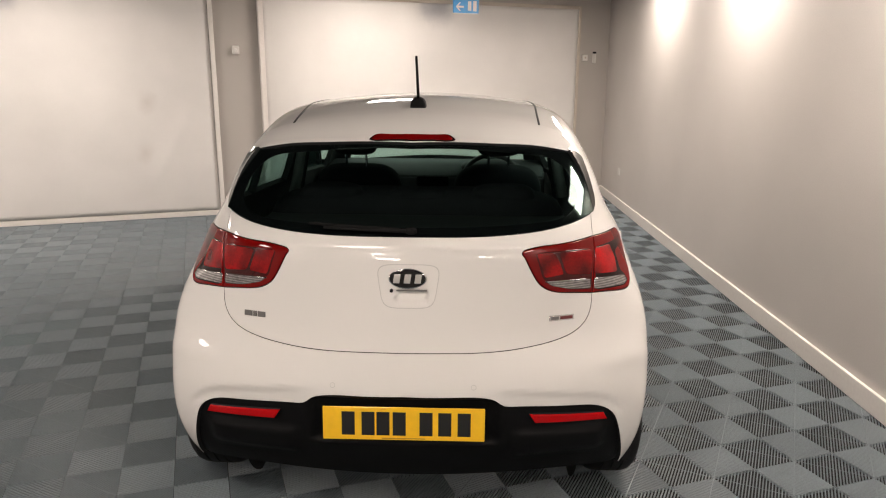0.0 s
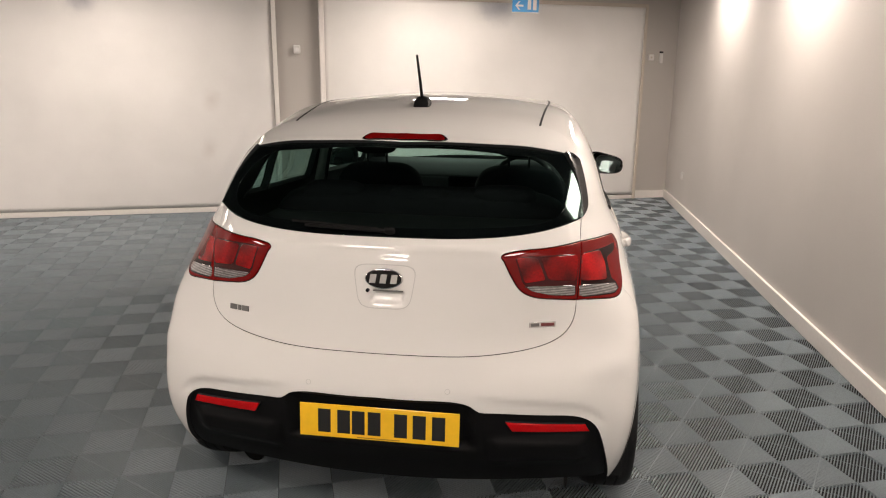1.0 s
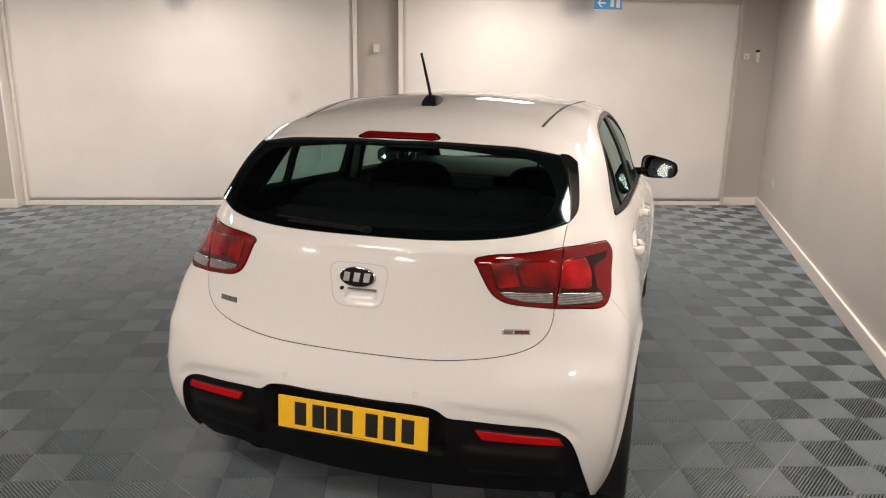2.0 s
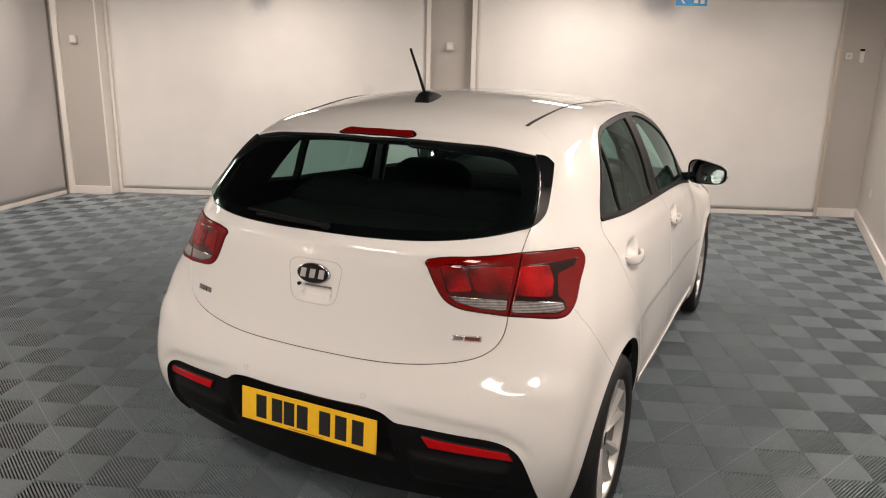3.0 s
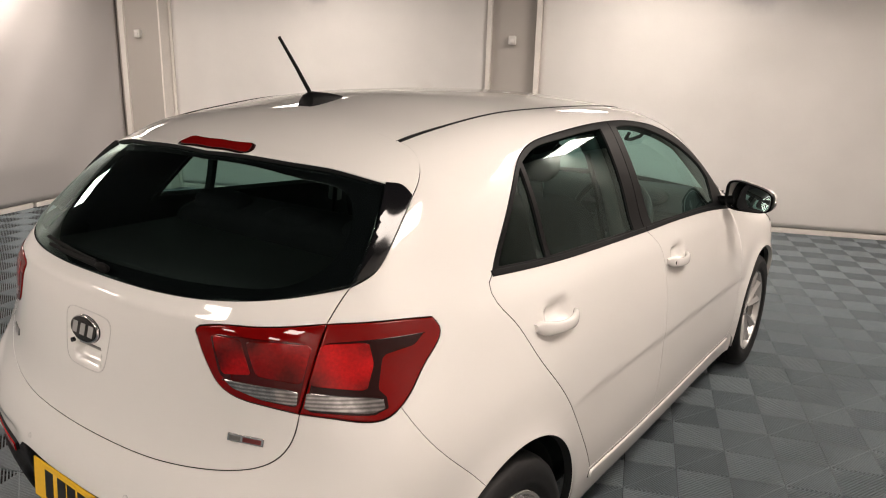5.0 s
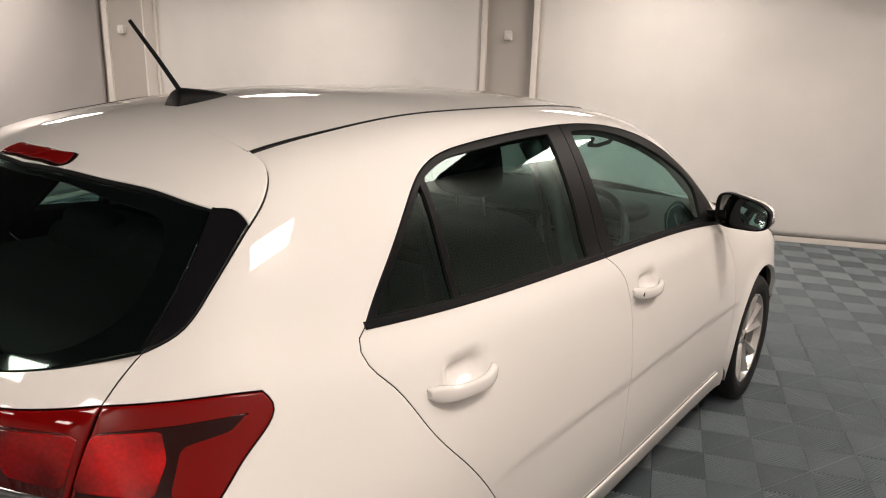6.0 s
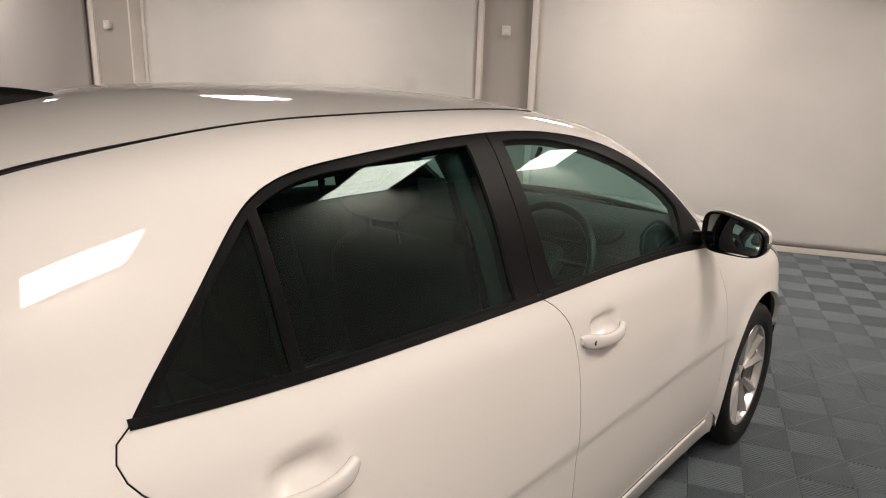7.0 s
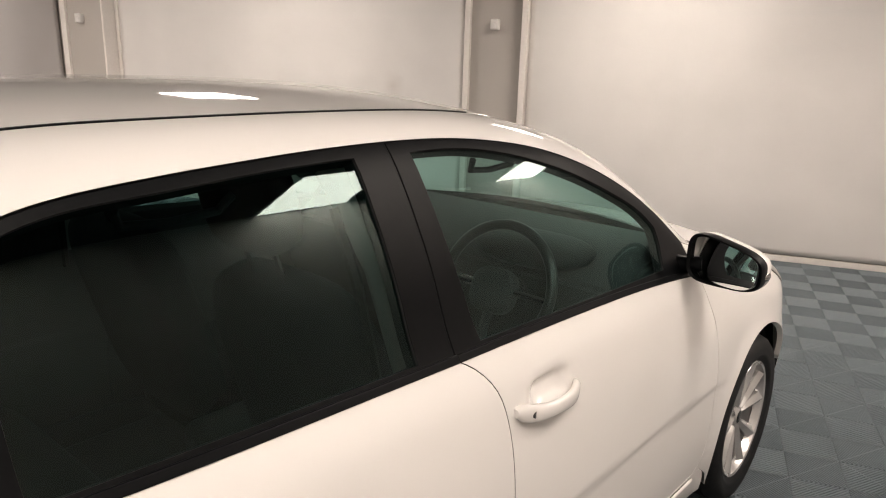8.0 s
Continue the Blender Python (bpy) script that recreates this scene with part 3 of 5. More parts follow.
# the lines in which the panels meet, on the right-hand side
ditch = on_top(70, (0.465, 0.612), (0.474, 0.80), (0.491, 1.10), (0.496, 1.55), (0.483, 1.85), (0.456, 2.13))
roof_rear = on_top(26, (0.0, 0.640), (0.25, 0.634), (0.40, 0.624), (0.465, 0.612))
roof_front = on_top(26, (0.452, 2.13), (0.30, 2.165), (0.0, 2.19))
gate_edge = on(24, (0.465, 0.612, 1.38), (0.517, 0.604, 1.366), (0.565, 0.577, 1.338), (0.597, 0.530, 1.295), (0.606, 0.500, 1.272))
garnish_out = on(20, (0.606, 0.500, 1.272), (0.616, 0.460, 1.236), (0.628, 0.397, 1.176), (0.631, 0.340, 1.130), (0.612, 0.288, 1.108))
glass_top = on(34, (0.0, 0.386, 1.331), (0.18, 0.399, 1.332), (0.33, 0.410, 1.328), (0.43, 0.428, 1.322), (0.52, 0.442, 1.310), (0.558, 0.458, 1.301))
glass_tip = on(8, (0.558, 0.458, 1.301), (0.580, 0.490, 1.298), (0.606, 0.500, 1.272))
glass_side = on(16, (0.558, 0.458, 1.301), (0.592, 0.385, 1.205), (0.612, 0.288, 1.108))
glass_low = on(40, (0.612, 0.288, 1.108), (0.530, 0.195, 1.091), (0.42, 0.131, 1.077), (0.31, 0.101, 1.069), (0.12, 0.080, 1.065), (0.0, 0.078, 1.065))
gate_neck = on(8, (0.612, 0.288, 1.108), (0.612, 0.250, 1.079), (0.610, 0.220, 1.046))
lamp_top_in = on(22, (0.610, 0.220, 1.046), (0.484, 0.123, 1.038), (0.42, 0.099, 1.034), (0.378, 0.079, 1.027))
lamp_tip = on(8, (0.378, 0.079, 1.027), (0.369, 0.076, 1.018), (0.377, 0.075, 1.004))
lamp_low_in = on(28, (0.377, 0.075, 1.004), (0.396, 0.074, 0.966), (0.410, 0.076, 0.940), (0.426, 0.078, 0.917), (0.456, 0.084, 0.896), (0.525, 0.104, 0.882), (0.599, 0.154, 0.871))
lamp_cut = on(12, (0.610, 0.220, 1.046), (0.607, 0.185, 0.96), (0.599, 0.154, 0.871))
lamp_top_out = on(16, (0.610, 0.220, 1.046), (0.666, 0.298, 1.042), (0.70, 0.365, 1.038), (0.722, 0.428, 1.031))
lamp_out = on(18, (0.722, 0.428, 1.031), (0.738, 0.434, 1.013), (0.750, 0.374, 0.952), (0.758, 0.306, 0.899), (0.757, 0.282, 0.883))
lamp_low_out = on(16, (0.757, 0.282, 0.883), (0.748, 0.246, 0.867), (0.727, 0.223, 0.863), (0.683, 0.189, 0.867), (0.599, 0.154, 0.871))
gate_low = on(50, (0.599, 0.154, 0.871), (0.597, 0.138, 0.826), (0.582, 0.116, 0.787), (0.554, 0.089, 0.760), (0.497, 0.058, 0.738), (0.413, 0.028, 0.723),
              (0.30, 0.006, 0.713), (0.10, -0.010, 0.712), (0.0, -0.012, 0.712))
AXLE_R, AXLE_F, HUBZ, ARCH = 0.605, 3.185, 0.31, 0.362


def arch(y, a0, a1, n, r=ARCH):
    """Along a wheel arch; angles in degrees from the rear over the top."""
    a = np.radians(np.linspace(a0, a1, n))
    return unside(np.stack([y - r * np.cos(a), np.maximum(HUBZ + r * 1.0 * np.sin(a), 0.19)], axis=1))


arch_bumper = arch(AXLE_R + 0.012, -19, 66, 26)
arch_quarter = arch(AXLE_R + 0.012, 66, 199, 42)
bumper_seam_end = arch_bumper[-1]
bumper_up = on(22, (0.757, 0.282, 0.883), (0.79, 0.372, 0.78), tuple(bumper_seam_end))
door_rear = on_side(40, (0.652, 1.076), (0.626, 1.055), (0.624, 1.035), (0.668, 0.972), (0.741, 0.862), (0.850, 0.738), (0.990, 0.560), (1.085, 0.430), (1.140, 0.350))
sill_rear = on_side(26, (1.140, 0.350), (1.40, 0.336), (1.692, 0.330))
sill_front = on_side(44, (1.692, 0.330), (2.2, 0.318), (2.69, 0.316))
door_mid = on_side(36, (1.612, 1.021), (1.645, 1.000), (1.688, 0.945), (1.710, 0.860), (1.712, 0.740), (1.700, 0.600), (1.694, 0.450), (1.692, 0.330))
door_front = on_side(34, (2.735, 0.935), (2.752, 0.860), (2.774, 0.745), (2.778, 0.600), (2.764, 0.420), (2.735, 0.345), (2.69, 0.316))
belt_rear = on_side(40, (0.652, 1.076), (0.90, 1.057), (1.25, 1.038), (1.612, 1.021))
belt_front = on_side(46, (1.612, 1.021), (1.95, 1.007), (2.35, 0.979), (2.735, 0.935))
frame_rear = on_side(60, (0.652, 1.076), (0.704, 1.129), (0.772, 1.199), (0.845, 1.272), (0.908, 1.322), (0.985, 1.352), (1.10, 1.368), (1.31, 1.380), (1.46, 1.385), (1.600, 1.386))
frame_front = on_side(60, (1.600, 1.386), (1.75, 1.382), (1.92, 1.366), (2.08, 1.338), (2.28, 1.277), (2.46, 1.200), (2.62, 1.106), (2.735, 1.020))
frame_cut = on_side(20, (1.600, 1.386), (1.604, 1.20), (1.612, 1.021))
frame_end = on_side(6, (2.735, 1.020), (2.742, 0.975), (2.735, 0.935))



def tight(p):
    """A thinner joint where bumper and quarter panel meet."""
    return np.where(from_line3(p, bumper_up) < 0.004, 0.0004, 0.0011)


# rear screen, its gloss black corners, tailgate and spoiler


def glass_disp(p):
    """The glass runs out flatter towards its sides."""
    return 0.65 * np.maximum(np.abs(p[:, 0]) - 0.45, 0) ** 2


panel("rear_window", REARGLASS, ONE, mirrored(join(glass_top, glass_side, glass_low)), back=False, deep=0.004, off=-0.003, disp=glass_disp, label="dark tinted rear window")
band = join(glass_top, glass_side, glass_low)


def rear_band():
    """The black printed border of the rear window."""
    outer = mirrored(band)
    inner_half = on(70, (0.0, 0.37, 1.318), (0.20, 0.385, 1.313), (0.40, 0.395, 1.297), (0.495, 0.405, 1.275), (0.540, 0.370, 1.222), (0.560, 0.290, 1.155),
                    (0.530, 0.232, 1.120), (0.41, 0.165, 1.100), (0.20, 0.122, 1.093), (0.0, 0.112, 1.091))
    return panel("window_border", GLOSS, ONE, outer, holes=[mirrored(inner_half)], off=-0.0045, deep=0.002, gap=0.002, disp=glass_disp, label="black printed glass border")


rear_band()


def fin(p):
    """The garnish stands up along its inner edge, most at the top."""
    return 0.004 * np.exp(-from_line3(p, glass_side) / 0.02) * (1 + ease(p[:, 2], 1.13, 1.27))


panel("window_garnish", GLOSS, TWO, join(glass_tip, garnish_out, glass_side[::-1]), off=0.007, gap=0.0012, step=0.010, deep=0.030, disp=fin, label="gloss black corner garnish beside the rear window")


def gate_disp(p):
    """The pressed recess for the tailgate handle, and a soft fold under the window."""
    u, v = (p[:, 0] - 0.024) / 0.055, (p[:, 2] - 0.884) / 0.026
    return -0.018 * (1 - ease(np.abs(u), 0.78, 1.0)) * (1 - ease(v, 0.80, 1.0)) * ease(v, -1.0, 0.1) + 0.0042 * np.exp(-((p[:, 2] - 1.036) / 0.0125) ** 2) * (1 - ease(np.abs(p[:, 0]), 0.3, 0.5))


gate = panel("tailgate", PAINT, ONE, mirrored(join(glass_low[::-1], gate_neck, lamp_top_in, lamp_tip, lamp_low_in, gate_low)), step=0.0085, disp=gate_disp, label="white painted tailgate")[0]
BRAKE = on(40, (0.0, 0.446, 1.3545), (0.10, 0.447, 1.3545), (0.128, 0.447, 1.353), (0.142, 0.440, 1.342), (0.149, 0.428, 1.328), (0.140, 0.418, 1.3255), (0.10, 0.412, 1.3255), (0.0, 0.410, 1.3255))


def spoiler_disp(p):
    return 0.004 * np.exp(-(from_line3(p, glass_top) / 0.03) ** 2)


spoiler = panel("spoiler", PAINT, ONE, mirrored(join(roof_rear, gate_edge, glass_tip[::-1], glass_top[::-1])), holes=[mirrored(BRAKE)], off=0.004, disp=spoiler_disp, deep=0.03, rnd=0.0025, gap=0.001, label="white painted roof spoiler")[0]
panel("brake_light", LAMPDARK, (spoiler,), mirrored(BRAKE), off=0.006, deep=0.012, step=0.01, label="dark red high-level brake light")
panel("brake_light_lens", LAMPRED, (spoiler,), mirrored(on(30, (0.0, 0.442, 1.3515), (0.10, 0.443, 1.3515), (0.124, 0.443, 1.350), (0.135, 0.436, 1.340), (0.140, 0.428, 1.331), (0.10, 0.418, 1.329), (0.0, 0.416, 1.329))), off=0.0085, deep=0.008, step=0.01, gap=0.0)
roof = panel("roof", PAINT, ONE, mirrored(join(roof_rear[:1], roof_rear, ditch, roof_front)), HEADLINER, chart="top", step=0.03, gap=lambda p: np.where(np.abs(p[:, 0]) > 0.44, 0.0040, 0.0017), deep=0.03, rnd=0.003, label="white painted roof")[0]
panel("roof_ditch_strip", TRIM, TWO, join(ditch[:-7] + (-0.0055, 0, 0), (ditch[:-7] + (0.0022, 0, 0))[::-1]), chart="top", off=0.0022, gap=0.0, rnd=0.002, deep=0.010, step=0.02, label="black roof joint strip")

# body sides with roof rails and sills
wind_side = on(40, (0.452, 2.13, 1.385), (0.515, 2.42, 1.27), (0.580, 2.72, 1.10), (0.625, 2.93, 1.0))
side_low = on_side(60, (AXLE_R + 0.012 + ARCH * math.cos(radians(19)), 0.193), (1.4, 0.196), (2.3, 0.196), (AXLE_F - ARCH - 0.012, 0.20))
body_loop = join(ditch[::-1], gate_edge, garnish_out, gate_neck, lamp_top_out, lamp_out, bumper_up, arch_quarter, side_low,
                 on_side(8, (AXLE_F - ARCH - 0.012, 0.20), (2.77, 0.30), (2.69, 0.316)), sill_front[::-1], sill_rear[::-1], door_rear[::-1], frame_rear, frame_front,
                 on_side(8, (2.735, 1.020), (2.83, 0.995), (2.90, 0.985)), on(2, (0.66, 2.90, 0.985), (0.625, 2.93, 1.0)), wind_side[::-1])


def quarter_disp(p):
    """The rear pillar is a little flatter than the rest."""
    return -0.008 * np.exp(-((p[:, 1] - 0.66) / 0.16) ** 2 - ((p[:, 2] - 1.27) / 0.13) ** 2)


panel("body_side", PAINT, TWO, body_loop, step=0.020, deep=0.025, gap=tight, disp=quarter_disp, label="white painted rear quarter, roof rail and sill")


def door_disp(yc, zc):
    def f(p):
        return -0.026 * np.exp(-((p[:, 1] - yc - 0.012) / 0.060) ** 4 - ((p[:, 2] - zc - 0.008) / 0.027) ** 4)
    return f


def window_set(doors, outer, holes, names, mats):
    panel("window_frame", TRIM, doors, outer, holes=holes, chart="side", off=-0.001, gap=0.0015, deep=0.03, step=0.017, label="satin black window frame")
    for hole, nm, mt in zip(holes, names, mats):
        panel(nm, mt, doors, hole, chart="side", off=-0.007, gap=-0.006, deep=0.004, step=0.03, back=False, label="tinted side window")


HR, HF = (0.868, 0.926), (1.842, 0.893)
r_doors = panel("rear_door", PAINT, TWO, join(belt_rear, door_mid, sill_rear[::-1], door_rear[::-1]), chart="side", step=0.017, disp=door_disp(*HR), label="white painted rear door")
f_doors = panel("front_door", PAINT, TWO, join(belt_front, door_front, sill_front[::-1], door_mid[::-1]), chart="side", step=0.017, disp=door_disp(*HF), label="white painted front door")
q_glass = join(on_side(20, (0.690, 1.090), (0.78, 1.184), (0.86, 1.263), (0.903, 1.301)), on_side(12, (0.903, 1.301), (0.906, 1.18), (0.910, 1.072)), on_side(12, (0.910, 1.072), (0.690, 1.090)))
d_glass = join(on_side(30, (0.926, 1.314), (0.99, 1.336), (1.15, 1.353), (1.30, 1.361), (1.512, 1.366)), on_side(16, (1.512, 1.366), (1.514, 1.20), (1.520, 1.042)),
               on_side(24, (1.520, 1.042), (1.25, 1.056), (0.934, 1.071)), on_side(12, (0.934, 1.071), (0.930, 1.19), (0.926, 1.314)))
f_glass = join(on_side(40, (1.652, 1.365), (1.80, 1.360), (1.95, 1.337), (2.15, 1.283), (2.35, 1.206), (2.50, 1.130), (2.545, 1.095)), on_side(10, (2.545, 1.095), (2.555, 1.05), (2.535, 0.988)),
               on_side(30, (2.535, 0.988), (2.2, 1.010), (1.69, 1.036)), on_side(16, (1.69, 1.036), (1.665, 1.20), (1.652, 1.365)))
window_set(r_doors, join(frame_rear, frame_cut, belt_rear[::-1]), [q_glass, d_glass], ["quarter_window", "door_window"], [DARKGLASS, DARKGLASS])
window_set(f_doors, join(frame_front, frame_end, belt_front[::-1], frame_cut[::-1]), [f_glass], ["door_window"], [GLASS])
for doors, belt in ((r_doors, belt_rear), (f_doors, belt_front)):
    panel("belt_moulding", TRIM, doors, join(belt + (0, 0, 0.010), belt[::-1] - (0, 0, 0.004)), chart="side", off=0.005, gap=0.0, deep=0.012, step=0.02, rnd=0.003, label="black waist moulding")


def door_handle(doors, yc, zc, tilt, lock):
    x = float(unside(np.array([[yc, zc]]))[0, 0])
    for k, d in enumerate(doors):
        sx = 1 if k == 0 else -1
        bm = bmesh.new()
        n = 22
        rings = []
        for i in range(n + 1):
            u = -1 + 2 * i / n
            yy = yc + 0.116 * u
            out = 0.026 * (1 - abs(u) ** 2.6) - 0.004 * abs(u) ** 4
            hz, hx = (0.0165 + 0.006 * u * u) * (1 - 0.6 * abs(u) ** 10), 0.0085 + 0.003 * abs(u) ** 2
            zz = zc - 0.009 + tilt * 0.1 * u - 0.008 * (1 - u * u)
            xb = float(unside(np.array([[yy, zc - 0.012]]))[0, 0])
            ring = []
            for j in range(14):
                a = 2 * math.pi * j / 14
                ca, sa = math.cos(a), math.sin(a)
                ring.append(bm.verts.new((sx * (xb + out + hx * math.copysign(abs(ca) ** 0.7, ca)), yy, zz + hz * math.copysign(abs(sa) ** 0.7, sa))))
            rings.append(ring)
        for a, b in zip(rings, rings[1:]):
            for j in range(14):
                bm.faces.new((a[j], a[(j + 1) % 14], b[(j + 1) % 14], b[j]))
        bm.faces.new(rings[0])
        bm.faces.new(rings[-1][::-1])
        bmesh.ops.recalc_face_normals(bm, faces=bm.faces)
        part("handle", bm, PAINT, d, "white painted pull handle", True)
        if lock and k == 0:
            lk = lathe([(0.0, 0.0001), (0.0, 0.0075), (-0.006, 0.0085)], 20)
            part("lock", lk, DARKMETAL, d, "metal lock barrel", True, pose(x + 0.0265, yc - 0.080, zc - 0.006, 0, 0, 14))


door_handle(r_doors, *HR, -0.10, False)
door_handle(f_doors, *HF, -0.10, True)

# tail lamps
lamp_in_loop = join(lamp_top_in, lamp_tip, lamp_low_in, lamp_cut[::-1])
lamp_out_loop = join(lamp_top_out, lamp_out, lamp_low_out, lamp_cut[::-1])
lamps_in = panel("tail_lamp_inner", LAMPRED, TWO, lamp_in_loop, off=0.003, step=0.012, deep=0.02, rnd=0.004, gap=0.0014, label="dark red inner tail lamp")
lamps_out = panel("tail_lamp_outer", LAMPRED, TWO, lamp_out_loop, off=0.003, step=0.012, deep=0.02, rnd=0.004, gap=0.0014, label="dark red outer tail lamp")


def lens(name, mat, parents, pts, n=40, label="", off=0.0045):
    p = np.array(pts, float)
    for _ in range(3):
        q = np.roll(p, -1, axis=0)
        p = np.stack([0.91 * p + 0.09 * q, 0.09 * p + 0.91 * q], axis=1).reshape(-1, 3)
    fine = [np.linspace(a, b, max(2, int(np.linalg.norm(b - a) / 0.008)))[:-1] for a, b in zip(p, np.roll(p, -1, axis=0))]
    loop = unball(ball(np.concatenate(fine)))
    panel(name, mat, parents, loop, off=off, step=0.011, gap=0.001, rnd=0.003, deep=0.006, back=False, label=label)


lens("lens_backing", LAMPDEEP, lamps_in, [(0.404, 0.09, 1.018), (0.604, 0.19, 1.013), (0.601, 0.15, 0.882), (0.530, 0.11, 0.890), (0.470, 0.09, 0.906), (0.432, 0.085, 0.934)], off=0.0036)
lens("lens_backing", LAMPDARK, lamps_out, [(0.612, 0.20, 1.013), (0.684, 0.30, 1.011), (0.728, 0.400, 1.008), (0.730, 0.358, 0.986), (0.702, 0.289, 0.977), (0.710, 0.27, 0.918), (0.737, 0.262, 0.906), (0.748, 0.256, 0.884), (0.730, 0.230, 0.872), (0.608, 0.155, 0.876)], off=0.0036)
lens("red_lens", LAMPGLOW, lamps_in, [(0.410, 0.090, 1.015), (0.478, 0.110, 1.014), (0.507, 0.110, 0.941), (0.440, 0.086, 0.934)], label="bright red lens")
lens("red_lens", LAMPGLOW, lamps_in, [(0.482, 0.114, 1.013), (0.604, 0.188, 1.010), (0.601, 0.159, 0.929), (0.511, 0.118, 0.939)], label="bright red lens")
lens("red_lens", LAMPGLOW, lamps_out, [(0.612, 0.200, 1.010), (0.676, 0.275, 1.007), (0.697, 0.267, 0.965), (0.703, 0.240, 0.916), (0.608, 0.165, 0.928)], label="bright red lens")
lens("clear_lens", LAMPCLEAR, lamps_in, [(0.438, 0.083, 0.928), (0.600, 0.149, 0.921), (0.600, 0.143, 0.886), (0.528, 0.097, 0.894), (0.466, 0.087, 0.908)], label="clear reversing lens")
lens("clear_lens", LAMPCLEAR, lamps_out, [(0.608, 0.163, 0.919), (0.728, 0.260, 0.904), (0.741, 0.254, 0.884), (0.727, 0.230, 0.876), (0.608, 0.152, 0.881)], label="clear indicator lens")

# rear bumper and its black insert
insert_top = on(60, (0.0, -0.046, 0.578), (0.15, -0.040, 0.576), (0.270, -0.029, 0.569), (0.290, -0.027, 0.562), (0.318, -0.022, 0.541), (0.345, -0.018, 0.536), (0.406, -0.008, 0.532), (0.553, 0.026, 0.523), (0.640, 0.050, 0.511),
                (0.680, 0.064, 0.487), (0.703, 0.080, 0.440), (0.722, 0.105, 0.370), (0.745, 0.160, 0.270), (0.755, 0.20, 0.215))
insert_low = on(30, (0.755, 0.20, 0.215), (0.60, 0.13, 0.212), (0.30, 0.08, 0.212), (0.0, 0.065, 0.212))

lip_line = on(40, (0.0, -0.046, 0.568), (0.20, -0.037, 0.565), (0.33, -0.020, 0.548), (0.45, 0.0, 0.533), (0.58, 0.030, 0.519), (0.65, 0.055, 0.500), (0.70, 0.080, 0.44), (0.735, 0.13, 0.32), (0.755, 0.20, 0.215))


def bumper_disp(p):
    d = from_line3(p, lip_line)
    x = np.abs(p[:, 0])
    corner = ease(x, 0.58, 0.74)
    crease = -0.0085 * (1 - ease(d, 0.022, 0.058)) * ease(x, 0.24, 0.42) * ease(p[:, 2], 0.46, 0.53)
    return crease + (0.0006 + 0.0075 * corner) * np.exp(-((p[:, 2] - 0.652 - 0.012 * corner) / (0.026 + 0.020 * corner)) ** 2) * (1 - ease(p[:, 1], 0.14, 0.24))


bumper_loop = join(gate_low[::-1], lamp_low_out[::-1], bumper_up, arch_bumper[::-1], on(6, tuple(arch_bumper[0]), (0.77, 0.23, 0.195), (0.755, 0.20, 0.215)), insert_top[::-1])
bumper = panel("rear_bumper", PAINT, ONE, mirrored(bumper_loop), step=0.009, gap=tight, disp=bumper_disp, deep=0.03, rnd=0.0016, label="white painted rear bumper")[0]


def insert_disp(p):
    """The recess that holds the number plate, and the fog panels' step."""
    x, z = np.abs(p[:, 0]), p[:, 2]
    d = -0.030 * (1 - ease(x, 0.275, 0.325)) * ease(z, 0.375, 0.40) * (1 - ease(z, 0.545, 0.57))
    d = d + 0.020 * ease(x, 0.33, 0.39) * (1 - ease(x, 0.62, 0.70)) * ease(z, 0.30, 0.37) * (1 - ease(z, 0.41, 0.455))
    return d - 0.016


insert = panel("bumper_insert", PLASTIC, ONE, mirrored(join(insert_top, insert_low)), step=0.014, disp=insert_disp, deep=0.02, label="black textured lower bumper insert")[0]
refl_loop = np.concatenate([on(14, a, b)[:-1] for a, b in (((0.404, -0.008, 0.504), (0.655, 0.055, 0.487)), ((0.655, 0.055, 0.487), (0.668, 0.064, 0.461)), ((0.668, 0.064, 0.461), (0.424, 0.004, 0.470)), ((0.424, 0.004, 0.470), (0.404, -0.008, 0.504)))])
panel("reflector", REFLECTOR, (insert, insert), refl_loop, off=-0.004, step=0.012, gap=0.0, rnd=0.003, deep=0.016, label="red bumper reflector")
for x in (-0.222, 0.222):
    pz = on(2, (x, -0.03, 0.609), (x, -0.03, 0.609))[0]
    nn = Vector(grad(pz[None])[0])
    ring = lathe([(-0.003, 0.0085), (0.0012, 0.0085), (0.0012, 0.0072), (0.0002, 0.0068)], 24)
    part("sensor_ring", ring, SILVERGREY, bumper, "thin grey ring of a parking sensor", True, Matrix.Translation(Vector(pz)) @ nn.to_track_quat("X", "Z").to_matrix().to_4x4())
    disc = lathe([(0.0006, 0.0001), (0.0006, 0.0068)], 24)
    part("sensor", disc, PAINT, bumper, "", True, Matrix.Translation(Vector(pz)) @ nn.to_track_quat("X", "Z").to_matrix().to_4x4())

# number plate; its writing as plain bars
plate = part("number_plate", boxes(((-0.26, -0.005, -0.0555), (0.26, 0.0, 0.0555)), bevel=0.002), YELLOW, car, "yellow rear number plate with black bars", m=pose(0.0, -0.012, 0.472, -4))
for x in (-0.178, -0.114, -0.066, -0.014, 0.072, 0.132, 0.194):
    part("character_bar", boxes(((x - 0.021, -0.0056, -0.0395), (x + 0.021, -0.0048, 0.0395))), BLACKINK, plate, "plain black bar")
part("maker_line", boxes(((-0.07, -0.0056, -0.051), (0.07, -0.0048, -0.048))), material("plate_small_print", (0.35, 0.20, 0.02), 0.5), plate)

# tailgate handle, badge, lettering bars


